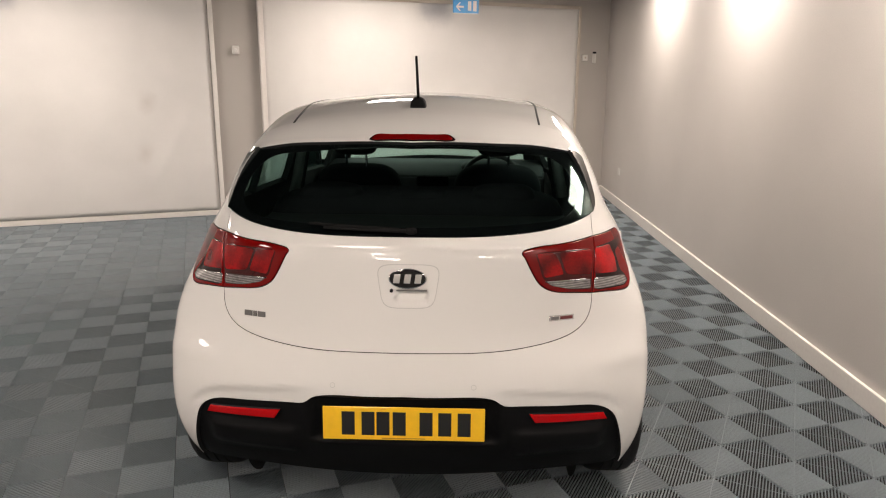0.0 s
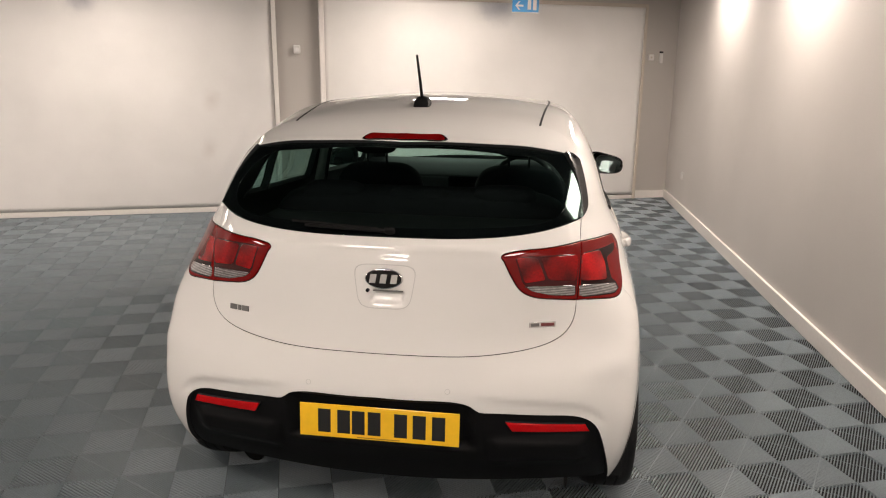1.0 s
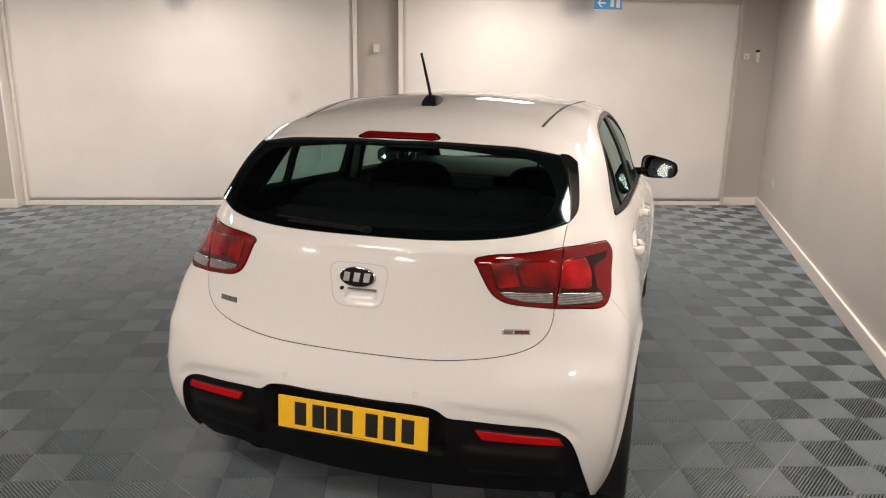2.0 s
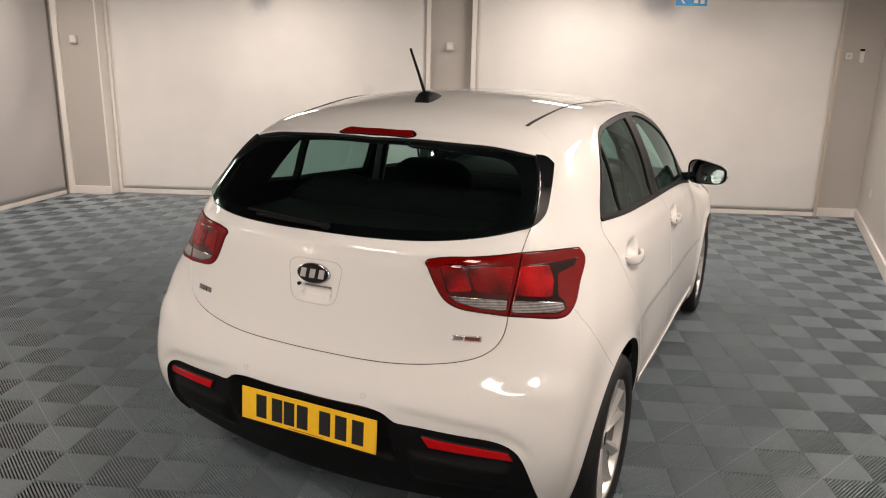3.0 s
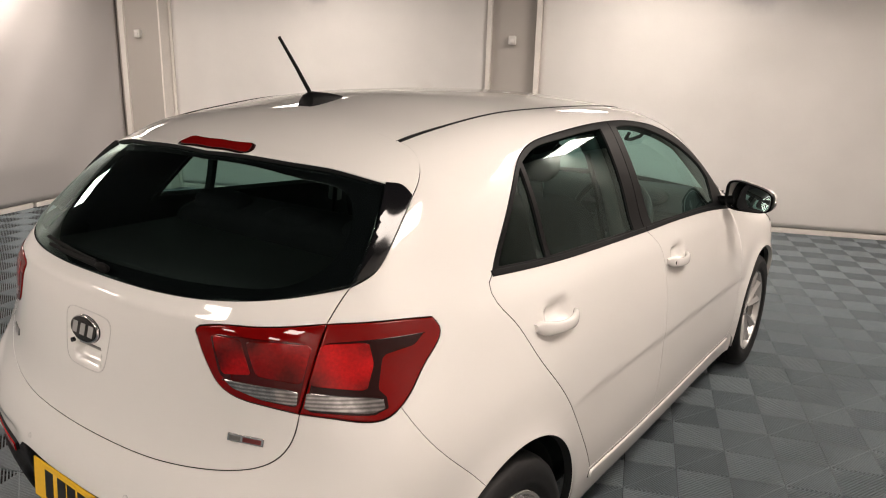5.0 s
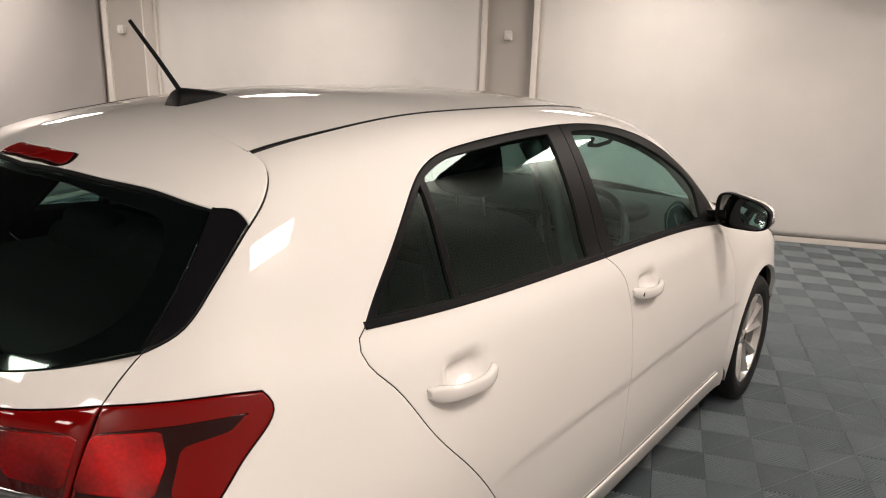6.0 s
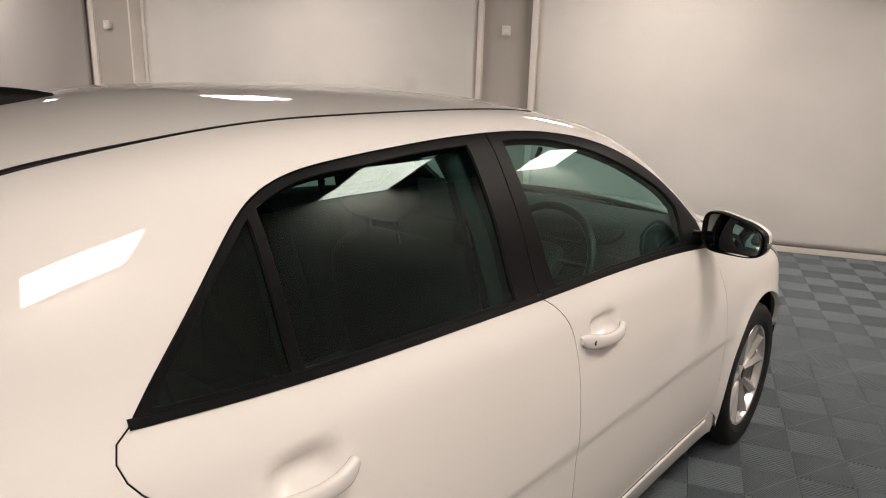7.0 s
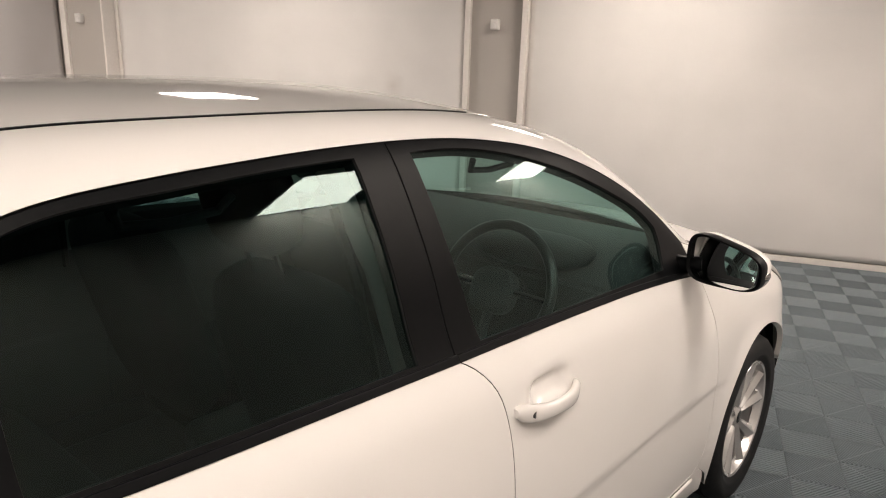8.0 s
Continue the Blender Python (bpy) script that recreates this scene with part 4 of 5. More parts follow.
def oval(cx, cz, rx, rz, n=48, y0=0.0, power=2.0):
    pts = []
    for i in range(n):
        a = 2 * math.pi * i / n
        c, s = math.cos(a), math.sin(a)
        pts.append((cx + rx * math.copysign(abs(c) ** (2 / power), c), cz + rz * math.copysign(abs(s) ** (2 / power), s)))
    return pts


def stuck(name, mat, parent, poly, off=0.002, deep=0.006, label="", rnd=0.0012):
    """A thin piece stuck on the rear, its outline given as x and z."""
    loop = unrear(np.array(poly, float))
    return panel(name, mat, (parent,), loop, off=off, step=0.012, gap=0.0, rnd=rnd, deep=deep, back=False, label=label)[0]


ring_o = oval(0.012, 0.944, 0.060, 0.0315)
badge = stuck("badge", CHROME, gate, ring_o, off=0.0075, deep=0.008, rnd=0.004, label="oval black and chrome badge with plain bars")
stuck("badge_face", GLOSS, gate, oval(0.012, 0.944, 0.0570, 0.0287), off=0.0088, deep=0.006, rnd=0.003)
for x in (-0.021, 0.012, 0.045):
    stuck("badge_bar", ALLOY, gate, [(x - 0.012, 0.930), (x + 0.008, 0.930), (x + 0.012, 0.958), (x - 0.008, 0.958)], off=0.0098, deep=0.003)


def handle_rim():
    def shield(rx, rz):
        return [(0.014 + (x - 0.014) * (1 + 0.12 * (z - 0.9195) / 0.0685), z) for x, z in oval(0.014, 0.9195, rx, rz, 64, power=5)]
    outer, inner = shield(0.0915, 0.0685), shield(0.0890, 0.0660)
    panel("handle_outline", SILVERGREY, (gate,), unrear(np.array(outer)), holes=[unrear(np.array(inner))], off=0.0006, step=0.02, gap=0.0, rnd=0.0003, deep=0.002, back=False, label="thin shut line round the handle")


handle_rim()
# Shade at the top of the handle pocket, put in as a grey strip.
stuck("handle_shade", BADGEGREY, gate, [(-0.024, 0.9085), (0.072, 0.9085), (0.072, 0.9035), (-0.024, 0.9035)], off=-0.006, deep=0.003, label="grey strip drawn for the shade behind the handle")
part("lock", lathe([(0.004, 0.0001), (0.004, 0.0055), (-0.004, 0.006)], 20), GLOSS, gate, "small black rear camera", True, Matrix.Translation((-0.038, 0.020, 0.907)) @ Matrix.Rotation(-math.pi / 2, 4, "Z"))
for x0, x1 in ((-0.525, -0.498), (-0.494, -0.482), (-0.478, -0.452)):
    stuck("lettering_bar", BADGEGREY, gate, [(x0, 0.795), (x1, 0.795), (x1, 0.812), (x0, 0.812)], off=0.003, deep=0.004, rnd=0.0008)
RED = material("badge_red", (0.12, 0.02, 0.02), 0.3)
stuck("badge_plate", CHROME, gate, [(0.462, 0.796), (0.542, 0.796), (0.542, 0.812), (0.462, 0.812)], off=0.003, deep=0.004, rnd=0.0008, label="small chrome and red badge with bars")
stuck("badge_plate_bar", BADGEGREY, gate, [(0.466, 0.799), (0.492, 0.799), (0.492, 0.809), (0.466, 0.809)], off=0.0036, deep=0.003, rnd=0.0004)
stuck("badge_plate_bar", RED, gate, [(0.497, 0.799), (0.538, 0.799), (0.538, 0.809), (0.497, 0.809)], off=0.0036, deep=0.003, rnd=0.0004)

sill_line = join(sill_rear, sill_front)
panel("sill_moulding", PAINT, TWO, join(sill_line - (0, 0, 0.010), (sill_line - (0, 0, 0.040))[::-1]), chart="side", off=0.009, gap=0.0, rnd=0.007, deep=0.016, step=0.02, label="white painted sill moulding")

# front: wings, bonnet, bumper, windscreen
bonnet_edge = on(50, (0.66, 2.90, 0.985), (0.70, 3.05, 0.955), (0.72, 3.35, 0.915), (0.70, 3.62, 0.855), (0.64, 3.80, 0.775))
wing_cut = on(14, (0.64, 3.80, 0.775), (0.76, 3.66, 0.68), tuple(arch(AXLE_F, 160, 161, 2)[0]))
wing_loop = join(on_side(10, (2.735, 1.020), (2.83, 0.995), (2.90, 0.985))[::1], bonnet_edge, wing_cut, arch(AXLE_F, 160, -16, 46), on_side(4, (AXLE_F - ARCH * 0.96, 0.21), (2.77, 0.30), (2.69, 0.316)), door_front[::-1], frame_end[::-1])
panel("front_wing", PAINT, TWO, wing_loop, PAINT, step=0.012, deep=0.02, label="white painted front wing")
scuttle = on_top(16, (0.625, 2.93), (0.40, 3.00), (0.0, 3.03))
panel("windscreen", GLASS, ONE, mirrored(join(roof_front[::-1], wind_side, scuttle)), chart="top", step=0.04, off=-0.004, deep=0.004, back=False, label="clear windscreen")
panel("bonnet", PAINT, ONE, mirrored(join(scuttle[::-1], bonnet_edge, on(16, (0.64, 3.80, 0.775), (0.40, 3.87, 0.775), (0.0, 3.93, 0.775)))), chart="top", step=0.04, label="white painted bonnet")
nose_low = on(14, (0.0, 3.93, 0.21), (0.45, 3.83, 0.21), (0.72, 3.60, 0.22))
panel("front_bumper", PAINT, ONE, mirrored(join(on(16, (0.64, 3.80, 0.775), (0.40, 3.87, 0.775), (0.0, 3.93, 0.775))[::-1], wing_cut, arch(AXLE_F, 160, 190, 12), nose_low[::-1])), chart="nose", step=0.012, label="white painted front bumper")

head_loop = join(on_side(12, (3.40, 0.815), (3.52, 0.835), (3.63, 0.80)), on_side(8, (3.63, 0.80), (3.70, 0.735)), on_side(12, (3.70, 0.735), (3.58, 0.725), (3.47, 0.76)), on_side(6, (3.47, 0.76), (3.40, 0.815)))
panel("headlamp", LAMPCLEAR, TWO, head_loop, chart="side", off=0.003, gap=0.0, rnd=0.003, deep=0.012, step=0.02, label="clear wrap-round headlamp")


# wheels
def wheel(y, sx):
    w = part("wheel", lathe([(-0.075, 0.198), (-0.070, 0.210), (-0.05, 0.198), (0.052, 0.196), (0.052, 0.2155), (-0.075, 0.2155)], 72, True), DARKMETAL, car, "silver multi-spoke alloy wheel with black tyre", True,
             pose(sx * 0.760, y, HUBZ, 0, 0, 0 if sx > 0 else 180))
    prof = [(-0.070, 0.212), (-0.088, 0.235), (-0.096, 0.262), (-0.092, 0.285), (-0.078, 0.300), (-0.060, 0.3065), (-0.040, 0.309), (-0.038, 0.303), (-0.033, 0.303), (-0.031, 0.3095), (-0.004, 0.310),
            (-0.003, 0.303), (0.003, 0.303), (0.004, 0.310), (0.031, 0.3095), (0.033, 0.303), (0.038, 0.303), (0.040, 0.309), (0.060, 0.3065), (0.078, 0.300), (0.092, 0.285), (0.0965, 0.262), (0.092, 0.246), (0.0925, 0.244), (0.088, 0.233), (0.078, 0.215)]
    part("rim", lathe([(0.053, 0.1955), (0.072, 0.202), (0.080, 0.206), (0.083, 0.214), (0.078, 0.2165), (0.053, 0.2165)], 72, True), ALLOY, w, "bright silver rim", True)
    part("tyre", lathe(prof, 80), RUBBER, w, "black rubber tyre", True)
    part("brake_disc", lathe([(-0.01, 0.0001), (-0.01, 0.185), (0.0, 0.185), (0.0, 0.0001)], 48), DARKMETAL, w, "", True)
    part("dish", lathe([(0.020, 0.06), (0.028, 0.12), (0.044, 0.19), (0.050, 0.197), (0.040, 0.197), (0.018, 0.12)], 60, True), BADGEGREY, w, "grey wheel dish behind the spokes", True)
    part("hub", lathe([(0.02, 0.0001), (0.060, 0.0001), (0.0605, 0.024), (0.056, 0.029), (0.050, 0.045), (0.035, 0.070), (0.0, 0.075)], 48), ALLOY, w, "", True)
    part("hub_cap", lathe([(0.0625, 0.0001), (0.0625, 0.020), (0.060, 0.024)], 32), GLOSS, w, "black hub cap", True)
    for k in range(5):
        for d in (-16.5, 16.5):
            a = radians(72 * k + d)
            bm = bmesh.new()
            rows = []
            for i in range(8):
                u = i / 7
                r = 0.040 + 0.168 * u
                hw = 0.0105 + 0.0155 * u
                xo = 0.050 + 0.022 * u
                sk = (0.004 if d > 0 else -0.004) * (1 - u)
                rows.append([bm.verts.new(q) for q in ((xo - 0.035, -hw + sk, r), (xo - 0.006, -hw + sk, r), (xo + 0.008, -hw * 0.10 + sk, r), (xo + 0.008, hw * 0.10 + sk, r), (xo - 0.006, hw + sk, r), (xo - 0.035, hw + sk, r))])
            for p, q in zip(rows, rows[1:]):
                for j in range(5):
                    bm.faces.new((p[j], p[j + 1], q[j + 1], q[j]))
            bmesh.ops.recalc_face_normals(bm, faces=bm.faces)
            part("spoke", bm, ALLOY, w, "", True, pose(0, 0, 0, math.degrees(a)))
    for k in range(5):
        a = radians(72 * k + 36)
        part("wheel_nut", lathe([(0.030, 0.0001), (0.050, 0.0085), (0.030, 0.0090)], 8), DARKMETAL, w, "", False, Matrix.Translation((0, 0.05 * math.sin(a), 0.05 * math.cos(a))))
    bm = lathe([(-0.14, 0.335), (0.045, 0.342)], 48)
    for f in [f for f in bm.faces if f.calc_center_median().z < -0.12]:
        bm.faces.remove(f)
    part("arch_liner", bm, LINER, car, "", True, pose(sx * 0.760, y + 0.006, HUBZ, 0, 0, 0 if sx > 0 else 180))
    part("arch_backing", lathe([(-0.14, 0.0001), (-0.14, 0.335)], 40), LINER, car, "", False, pose(sx * 0.760, y, HUBZ, 0, 0, 0 if sx > 0 else 180))


for y in (AXLE_R, AXLE_F):
    for sx in (1, -1):
        wheel(y, sx)


# mirrors
def door_mirror(sx):
    c = Vector((sx * 0.872, 2.625, 1.000))
    turn = Matrix.Rotation(radians(-7 * sx), 3, "Z")

    def shape(k, y, grow=1.0):
        poly = []
        for i in range(40):
            a = 2 * math.pi * i / 40
            ca, sa = math.cos(a), math.sin(a)
            px = 0.108 * math.copysign(abs(ca) ** 0.56, ca)
            pz = 0.064 * math.copysign(abs(sa) ** 0.56, sa)
            pz *= 1 - 0.26 * (px / 0.108) if pz > 0 else 1 - 0.14 * (px / 0.108)
            pz += 0.012 - 0.10 * (px + 0.108) * 0.6 + 0.004
            q = turn @ Vector((sx * px * k * grow, y, pz * k))
            poly.append(tuple(q))
        return poly
    bm = bmesh.new()
    rings = [[bm.verts.new(Vector(p) + c) for p in shape(k, y)] for k, y in ((0.90, -0.006), (0.985, -0.010), (1.0, -0.004), (1.0, 0.01), (0.97, 0.03))]
    for a, b in zip(rings, rings[1:]):
        for i in range(40):
            bm.faces.new((a[i], a[(i + 1) % 40], b[(i + 1) % 40], b[i]))
    bmesh.ops.recalc_face_normals(bm, faces=bm.faces)
    mir = part("door_mirror", bm, TRIM, car, "black-rimmed door mirror with white cap", True)
    bm = bmesh.new()
    rings = [[bm.verts.new(Vector(p) + c) for p in shape(k, y)] for k, y in ((0.972, 0.028), (0.985, 0.034), (0.96, 0.055), (0.86, 0.078), (0.62, 0.098), (0.3, 0.108), (0.02, 0.110))]
    for a, b in zip(rings, rings[1:]):
        for i in range(40):
            bm.faces.new((a[i], a[(i + 1) % 40], b[(i + 1) % 40], b[i]))
    bmesh.ops.recalc_face_normals(bm, faces=bm.faces)
    part("cap", bm, PAINT, mir, "white painted mirror cap", True)
    bm = bmesh.new()
    rot = Matrix.Rotation(radians(-15 * sx), 3, "Z") @ Matrix.Rotation(radians(-11), 3, "X")
    rings = []
    for k in (0.905, 0.75, 0.6, 0.45, 0.3, 0.15, 0.03):
        flat = [Vector(p) for p in shape(k, 0.004)]
        rings.append([bm.verts.new(rot @ (q + Vector((0, 0.006 - (0.012 - q.x * q.x - q.z * q.z) / 2.2, 0))) + c) for q in flat])
    for a, b in zip(rings, rings[1:]):
        for i in range(40):
            bm.faces.new((a[i], a[(i + 1) % 40], b[(i + 1) % 40], b[i]))
    bm.faces.new(rings[-1])
    bmesh.ops.recalc_face_normals(bm, faces=bm.faces)
    part("mirror_glass", bm, MIRROR, mir, "silvered mirror glass", True)
    part("indicator", pad(c + Vector((sx * 0.104, 0.022, -0.006)), (0.010, 0.022, 0.012), 0, 2.4), LAMPCLEAR, mir, "clear side indicator", True)
    part("stalk", tube([(sx * 0.70, 2.665, 0.972), (sx * 0.75, 2.668, 0.976), (sx * 0.80, 2.672, 0.985)], 0.027, 14, 0.022), TRIM, mir, "black mirror arm", True)


door_mirror(1)
door_mirror(-1)

# aerial, rear wiper
az = float(untop(np.array([[0.0, 0.79]]))[0, 2])


def aerial_base():
    """A low fin, blunt at the back, running out to the front."""
    bm = bmesh.new()
    rows = []
    for y, w, h in ((0.742, 0.026, 0.030), (0.748, 0.031, 0.038), (0.775, 0.033, 0.040), (0.80, 0.032, 0.034), (0.835, 0.028, 0.026), (0.87, 0.021, 0.016), (0.90, 0.010, 0.006)):
        zb = float(untop(np.array([[0.0, y]]))[0, 2]) - 0.002
        rows.append([bm.verts.new((w * c, y + 0.012 * s * (1 if y < 0.76 else 0), zb + h * s)) for c, s in ((-1, 0), (-0.92, 0.5), (-0.62, 0.86), (-0.25, 1), (0.25, 1), (0.62, 0.86), (0.92, 0.5), (1, 0))])
    for a, b in zip(rows, rows[1:]):
        for i in range(7):
            bm.faces.new((a[i], a[i + 1], b[i + 1], b[i]))
    bm.faces.new(rows[0])
    bm.faces.new(rows[-1])
    bmesh.ops.recalc_face_normals(bm, faces=bm.faces)
    return bm


ant = part("aerial", aerial_base(), PLASTIC, car, "black roof aerial", True)
part("aerial_rod", tube([(0, 0.770, az + 0.030), (0, 0.717, az + 0.105), (0, 0.656, az + 0.186)], 0.0062, 10, 0.0045), PLASTIC, ant, "black flexible aerial rod", True)
wip = [on(2, (x, 0.09, z), (x, 0.09, z))[0] for x, z in ((0.02, 1.076), (-0.12, 1.080), (-0.26, 1.086))]
wn = [grad(p[None])[0] for p in wip]
wiper = part("rear_wiper", tube([tuple(p + n * 0.010) for p, n in zip(wip, wn)], 0.007, 10, 0.005), WIPER, car, "black rear wiper", True)
part("wiper_pivot", pad(tuple(wip[0] + wn[0] * 0.012), (0.018, 0.016, 0.010), -40, 2.4), WIPER, wiper, "", True)
part("wiper_blade", tube([tuple(p + n * 0.006) for p, n in zip([on(2, q, q)[0] for q in ((-0.02, 0.09, 1.084), (-0.16, 0.1, 1.089), (-0.31, 0.11, 1.097))], wn)], 0.005, 8), WIPER, wiper, "", True)

# cabin
part("cabin_floor", boxes(((-0.72, 0.25, 0.24), (0.72, 2.95, 0.30)), ((-0.70, 0.20, 0.30), (0.70, 0.9, 0.62)), ((-0.72, 2.9, 0.24), (0.72, 2.98, 0.86)), bevel=0.02), LINER, car, "dark cabin floor")
part("underbody", boxes(((-0.66, 0.25, 0.19), (0.66, 3.75, 0.24)), ((-0.55, 2.98, 0.25), (0.55, 3.7, 0.60)), bevel=0.02), LINER, car, "dark underbody")
part("parcel_shelf", boxes(((-0.58, 0.24, 1.005), (0.58, 0.72, 1.025)), bevel=0.008), LINER, car, "dark parcel shelf")
bench = part("rear_seat", pad((0, 1.02, 0.52), (0.60, 0.28, 0.11), 6, 5), SEATCLOTH, car, "black cloth rear seat", True)
part("backrest", pad((0, 0.78, 0.82), (0.60, 0.09, 0.30), 14, 6), SEATCLOTH, bench, "", True)
for x in (-0.34, 0.34, 0.0):
    part("headrest", pad((x, 0.70, 1.085 if x else 1.075), (0.125, 0.05, 0.055 if x else 0.045), 12, 3.4), SEATCLOTH, bench, "", True)
for x in (-0.36, 0.36):
    st = part("front_seat", pad((x, 1.92, 0.55), (0.25, 0.27, 0.10), 6, 4.5), SEATCLOTH, car, "black cloth front seat", True)
    part("backrest", pad((x, 1.62, 0.81), (0.235, 0.075, 0.31), 16, 4), SEATCLOTH, st, "", True)
    part("headrest", pad((x, 1.475, 1.262), (0.115, 0.05, 0.095), 14, 4), SEATCLOTH, st, "", True)
    for d in (-0.05, 0.05):
        part("headrest_post", tube([(x + d, 1.53, 1.06), (x + d, 1.48, 1.22)], 0.006, 8), CHROME, st, "", True)
dash = [(2.42, 0.62), (2.36, 0.80), (2.40, 0.93), (2.50, 0.985), (2.70, 1.00), (2.92, 0.985), (2.95, 0.62)]
DASHM = material("dashboard_plastic", (0.03, 0.031, 0.032), 0.65, grain=0.06, scale=16, spec=0.3)
part("dashboard", prism(dash, -0.70, 0.70, axis=0, bevel=0.012), DASHM, car, "dark grey moulded dashboard", True)
part("instrument_hood", pad((0.36, 2.47, 0.985), (0.19, 0.12, 0.045), 0, 2.6), DASHM, car, "", True)
part("centre_screen", boxes(((-0.11, 2.375, 0.80), (0.09, 2.39, 0.93)), bevel=0.006), GLOSS, car, "black centre screen")
part("gear_console", boxes(((-0.10, 1.55, 0.30), (0.10, 2.42, 0.60)), bevel=0.03), LINER, car)
hub_m = pose(0.36, 2.28, 0.905, 68)
bm = bmesh.new()
seg, ringn = 56, 12
tor = [[bm.verts.new(((0.182 + 0.0155 * math.cos(2 * math.pi * j / ringn)) * math.cos(2 * math.pi * i / seg), (0.182 + 0.0155 * math.cos(2 * math.pi * j / ringn)) * math.sin(2 * math.pi * i / seg), 0.0155 * math.sin(2 * math.pi * j / ringn))) for j in range(ringn)] for i in range(seg)]
for i in range(seg):
    for j in range(ringn):
        bm.faces.new((tor[i][j], tor[(i + 1) % seg][j], tor[(i + 1) % seg][(j + 1) % ringn], tor[i][(j + 1) % ringn]))
bmesh.ops.recalc_face_normals(bm, faces=bm.faces)
WHEELM = material("steering_leather", (0.02, 0.02, 0.02), 0.38, grain=0.06, scale=16)
steer = part("steering_wheel", bm, WHEELM, car, "black leather steering wheel", True, hub_m)
part("boss", pad((0, -0.01, 0.0), (0.075, 0.065, 0.03), 0, 3), DASHM, steer, "", True)
for a, b in (((-0.17, 0.0, 0.0), (-0.05, 0.0, 0.0)), ((0.05, 0.0, 0.0), (0.17, 0.0, 0.0)), ((0, -0.17, 0), (0, -0.05, 0))):
    part("steering_spoke", tube([a, b], 0.014, 10), CHROME if a[0] else DASHM, steer, "", True)
part("column", tube([(0, 0, -0.04), (0, 0.0, -0.25)], 0.045, 14), LINER, steer, "", True)
part("rear_view_mirror", pad((0, 2.36, 1.30), (0.12, 0.02, 0.035), -8, 3), TRIM, car, "black interior mirror", True)
for x in (-0.36, 0.36):
    part("sun_visor", boxes(((x - 0.15, 2.08, 1.318), (x + 0.15, 2.22, 1.331)), bevel=0.006), HEADLINER, car, "grey sun visor")
for sx in (-1, 1):
    part("pillar_trim", tube([(sx * 0.70, 1.58, 0.95), (sx * 0.64, 1.55, 1.18), (sx * 0.545, 1.52, 1.345)], 0.032, 10), HEADLINER, car, "", True)
    for y in (1.22, 1.98):
        part("grab_handle", tube([(sx * 0.565, y - 0.09, 1.325), (sx * 0.548, y - 0.075, 1.300), (sx * 0.540, y, 1.292), (sx * 0.548, y + 0.075, 1.300), (sx * 0.565, y + 0.09, 1.325)], 0.007, 8), LINER, car, "dark roof grab handle", True)
    part("seat_belt", tube([(sx * 0.665, 1.535, 0.90), (sx * 0.615, 1.515, 1.15), (sx * 0.575, 1.50, 1.28)], 0.010, 6), PLASTIC, car, "", True)


# ---- small things on the walls ----
def sensor(s, z, label, out=0.0):
    t = thing("wall_sensor", wall_pose(s, out) @ Matrix.Translation((0, 0, z)), label, "sensor", "wall sensors")
    part("housing", boxes(((-0.038, -0.062, -0.043), (0.038, 0, 0.048)), bevel=0.012, segs=3), WHITEPLASTIC, t)
    part("lens", pad((0, -0.060, -0.006), (0.022, 0.010, 0.024), 0, 2.4), FABRIC, t, "", True)
    return t


sensor(0.085, 1.80, "small white detector box on the grey pilaster")
sensor(-4.215, 1.79, "small white detector box on the corner column", COLUMN)
t = thing("wall_box", wall_pose(4.437) @ Matrix.Translation((0, 0, 1.783)), "small white square control box on the wall", "control box")
part("housing", boxes(((-0.038, -0.03, -0.038), (0.038, 0, 0.038)), bevel=0.006), WHITEPLASTIC, t)
part("button", boxes(((-0.012, -0.034, -0.012), (0.012, -0.03, 0.012)), bevel=0.002), CREAM, t)
t = thing("door_contact", wall_pose(4.578) @ Matrix.Translation((0, 0, 1.785)), "slim white and black sensor on the wall", "sensor")
part("housing", boxes(((-0.02, -0.03, -0.07), (0.02, 0, 0.05)), bevel=0.005), WHITEPLASTIC, t)
part("cap", boxes(((-0.02, -0.03, 0.052), (0.02, 0, 0.075)), bevel=0.004), TRIM, t, "black cap")
t = thing("wall_socket", RP @ Matrix.Translation((12.86, 0, 0.43)), "white plastic wall socket plate", "socket")
part("plate", boxes(((-0.043, 0, -0.043), (0.043, 0.012, 0.043)), bevel=0.004), WHITEPLASTIC, t)
t = thing("security_camera", wall_pose(4.62, 0.12) @ Matrix.Translation((0, 0, CEIL)), "small white dome camera under the ceiling", "camera")
part("base", pad((0, 0, -0.03), (0.06, 0.06, 0.035), 0, 3), WHITEPLASTIC, t, "", True)
part("dome", pad((0, 0, -0.085), (0.042, 0.042, 0.042), 0, 2), WHITEPLASTIC, t, "", True)
part("eye", pad((-0.005, -0.04, -0.095), (0.016, 0.012, 0.016), 0, 2), GLOSS, t, "black camera eye", True)

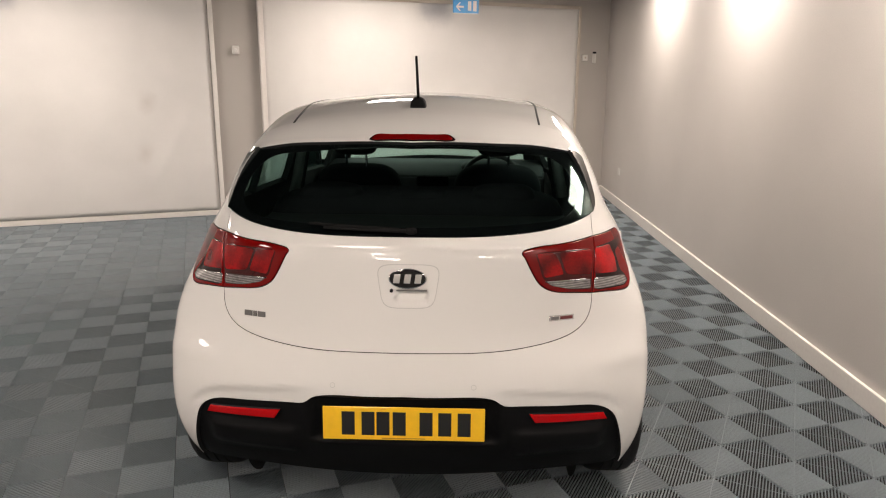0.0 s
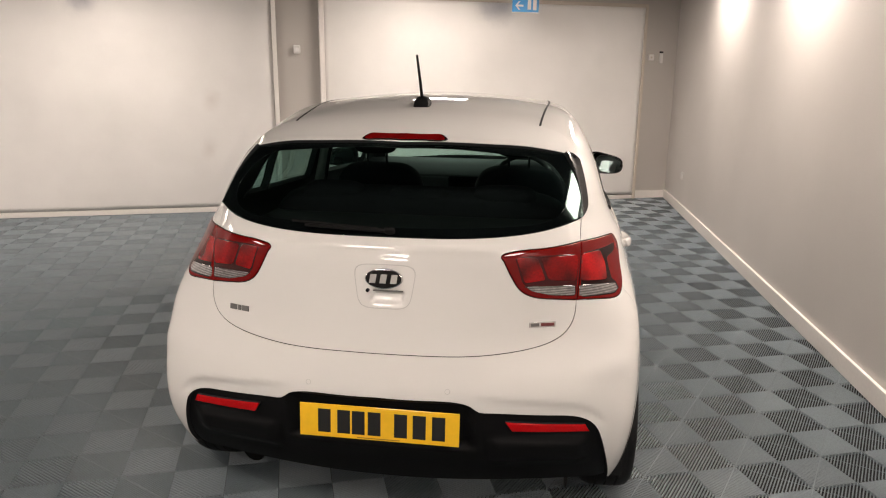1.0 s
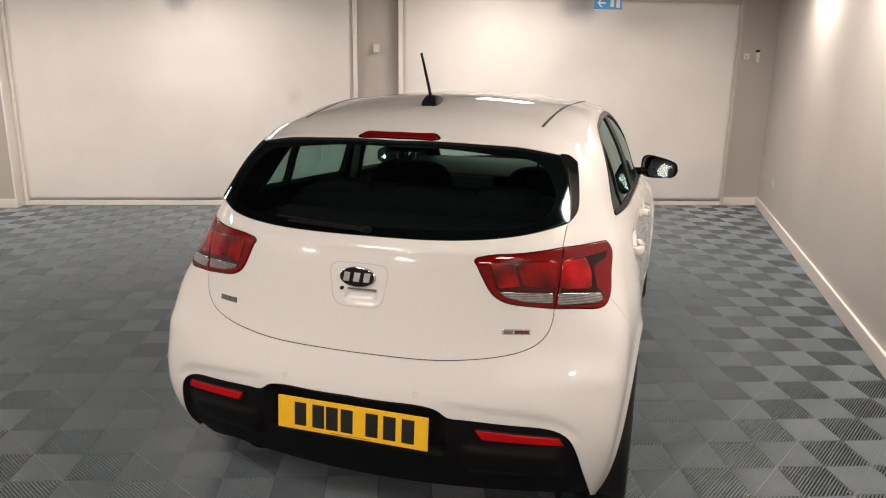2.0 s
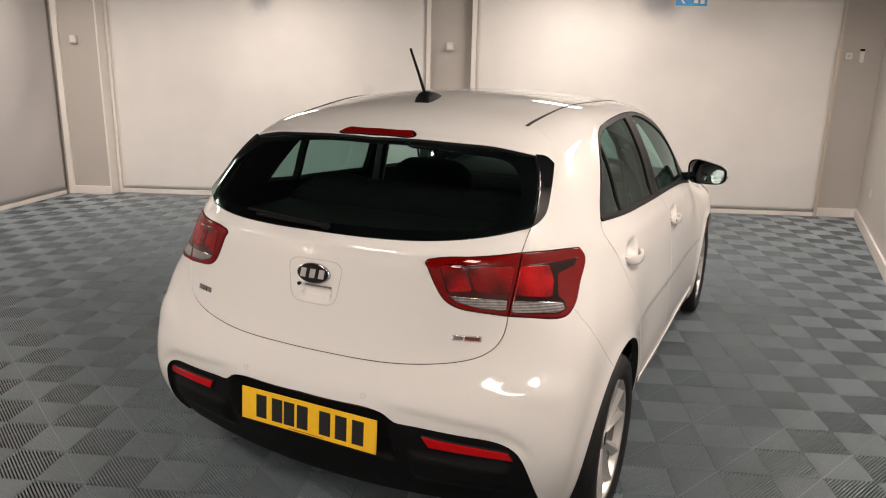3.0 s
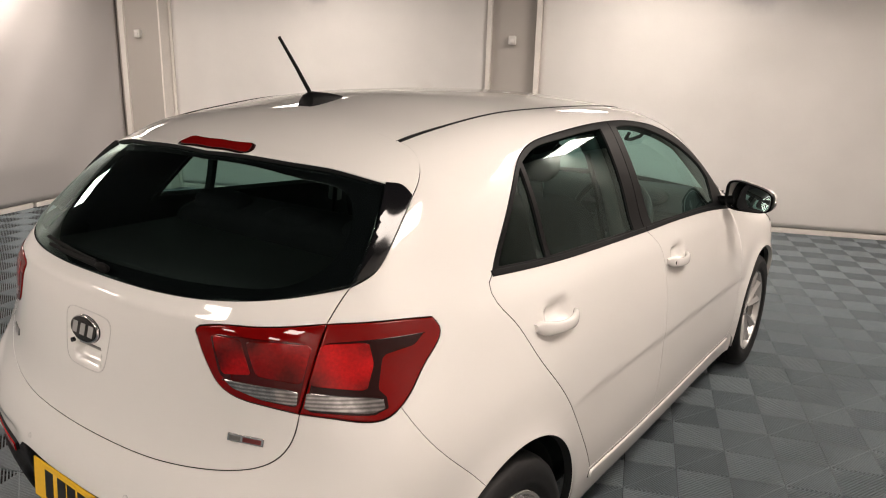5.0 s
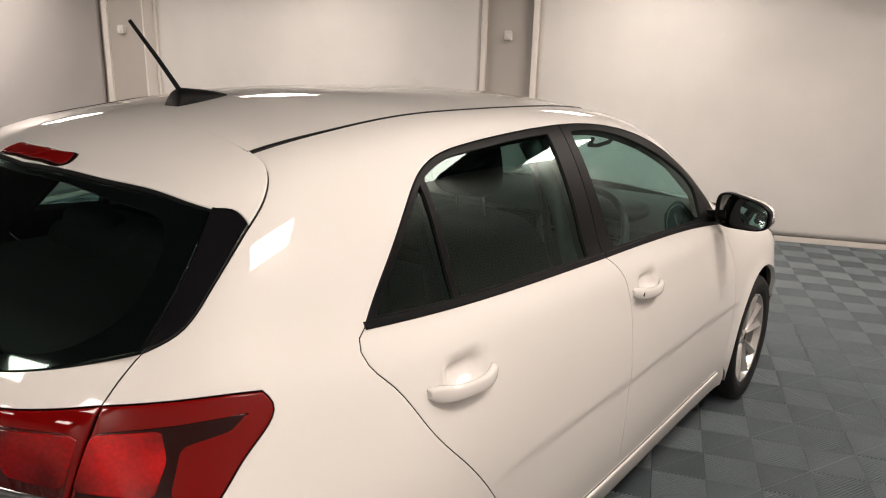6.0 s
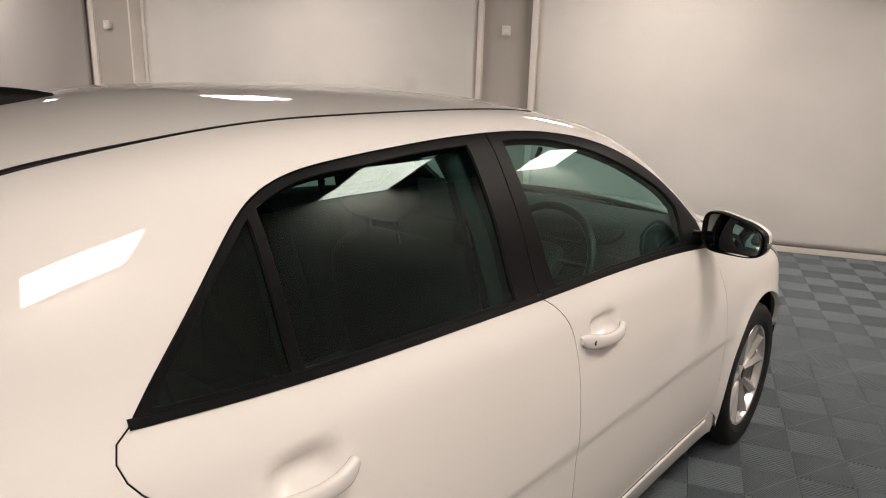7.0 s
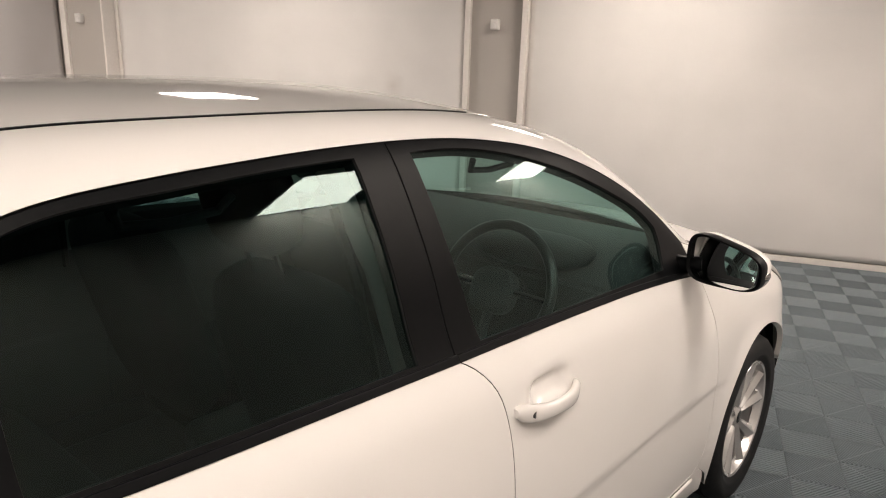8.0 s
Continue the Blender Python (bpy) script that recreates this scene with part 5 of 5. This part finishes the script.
# hanging emergency exit sign
SIGN_OFF = 0.45
sg = thing("exit_sign", wall_pose(2.60, SIGN_OFF) @ Matrix.Translation((0, 0, 2.32)), "blue hanging emergency exit sign with white arrow", "sign")
part("panel", boxes(((-0.155, -0.01, -0.085), (0.155, 0.01, 0.085)), bevel=0.003), SIGNBLUE, sg, "blue sign panel")
part("rim", boxes(((-0.16, -0.013, -0.09), (0.16, 0.013, -0.083)), bevel=0.001), WHITEPLASTIC, sg)
part("arrow", prism([(-0.125, -0.015), (-0.085, 0.03), (-0.065, 0.03), (-0.098, -0.006), (-0.03, -0.006), (-0.03, -0.026), (-0.098, -0.026), (-0.065, -0.06), (-0.085, -0.06)], -0.0125, -0.0105), WHITEPLASTIC, sg, "white arrow")
part("door_symbol", boxes(((0.085, -0.0125, -0.06), (0.125, -0.0105, 0.05))), WHITEPLASTIC, sg, "white doorway shape")
part("symbol_bar", boxes(((0.02, -0.0125, -0.055), (0.06, -0.0105, 0.045))), WHITEPLASTIC, sg, "plain white bar")
for x in (-0.12, 0.12):
    part("hanger", tube([(x, 0, 0.085), (x, 0, CEIL - 2.32)], 0.003, 6), CHROME, sg)


# ---- floor tiles ----
CELL, TURN_F = 0.2045, radians(21.6)
TILE_AT = Vector((0.905, 3.869, 0))
FU, FV = Vector((math.cos(TURN_F), math.sin(TURN_F), 0)), Vector((-math.sin(TURN_F), math.cos(TURN_F), 0))


def tile_mesh(flip):
    """A square of slanting ribs, round-backed and narrower below, over open gaps, with one cross strut."""
    h, pitch, rib = CELL / 2 - 0.0012, CELL * math.sqrt(2) / 25, 0.42
    vs, fs = [], []
    for k in range(-14, 15):
        line = []
        for u, z in ((-0.20, -0.0135), (-0.5, -0.0026), (-0.20, 0.0), (0.20, 0.0), (0.5, -0.0026), (0.20, -0.0135)):
            c = max(-2 * h, min(2 * h, (k + u * rib) * pitch * math.sqrt(2)))
            x = min(h, c + h)
            line.append([((-px if flip else px), py, z) for px, py in ((x, c - x), (c - x, x))])
        if abs(line[1][0][0] - line[4][0][0]) + abs(line[1][0][1] - line[4][0][1]) < 1e-4:
            continue
        n0 = len(vs)
        vs += [q for pair in line for q in pair]
        for i in range(5):
            f = (n0 + 2 * i, n0 + 2 * i + 2, n0 + 2 * i + 3, n0 + 2 * i + 1)
            fs.append(f[::-1] if flip else f)
    n0, w, sx = len(vs), 0.0011, -1 if flip else 1
    vs += [(sx * (a + b), a - b, -0.0012) for a, b in ((-h + w, -w), (-h + w, w), (h - w, w), (h - w, -w))]
    fs.append((n0, n0 + 1, n0 + 2, n0 + 3) if flip else (n0 + 3, n0 + 2, n0 + 1, n0))
    return vs, fs


TILES = []
for flip in (False, True):
    v, f = tile_mesh(flip)
    me = bpy.data.meshes.new("tile")
    me.from_pydata(v, [], f)
    me.materials.append(TILE)
    TILES.append((me, np.array(v), np.array(f)))
poly = np.array(FLOOR_POLY)
far_n, far_v, far_f = 0, [], []
cells = []
for i in range(-60, 60):
    for j in range(-60, 60):
        c = TILE_AT + (i + 0.5) * CELL * FU + (j + 0.5) * CELL * FV
        cells.append((c.x, c.y, (i + j) % 2))
arr = np.array(cells)
arr = arr[inside(arr[:, :2], poly)]
focus = np.minimum(np.hypot(arr[:, 0] - 1.15, (arr[:, 1] - 3.6) * 0.55), np.hypot(arr[:, 0] + 1.35, (arr[:, 1] - 2.6) * 0.7))
order = np.argsort(focus, kind="stable")
tm = Matrix.Rotation(TURN_F, 4, "Z")
for k, idx in enumerate(order):
    x, y, p = arr[idx]
    me, v, f = TILES[int(p)]
    if k < 300:
        ob = new("tile", me)
        ob.parent = floor
        ob.matrix_local = Matrix.Translation((x, y, 0)) @ tm
    else:
        c, s = math.cos(TURN_F), math.sin(TURN_F)
        n0 = far_n
        far_n += len(v)
        far_v.append(np.stack([x + c * v[:, 0] - s * v[:, 1], y + s * v[:, 0] + c * v[:, 1], v[:, 2]], axis=1))
        far_f.append(f + n0)
me = bpy.data.meshes.new("tiles")
me.from_pydata(np.concatenate(far_v), [], np.concatenate(far_f))
me.materials.append(TILE)
rest = new("far_tiles", me)
rest.parent = floor
tagged(rest, "grey ribbed plastic floor tiles", kind="stuff")
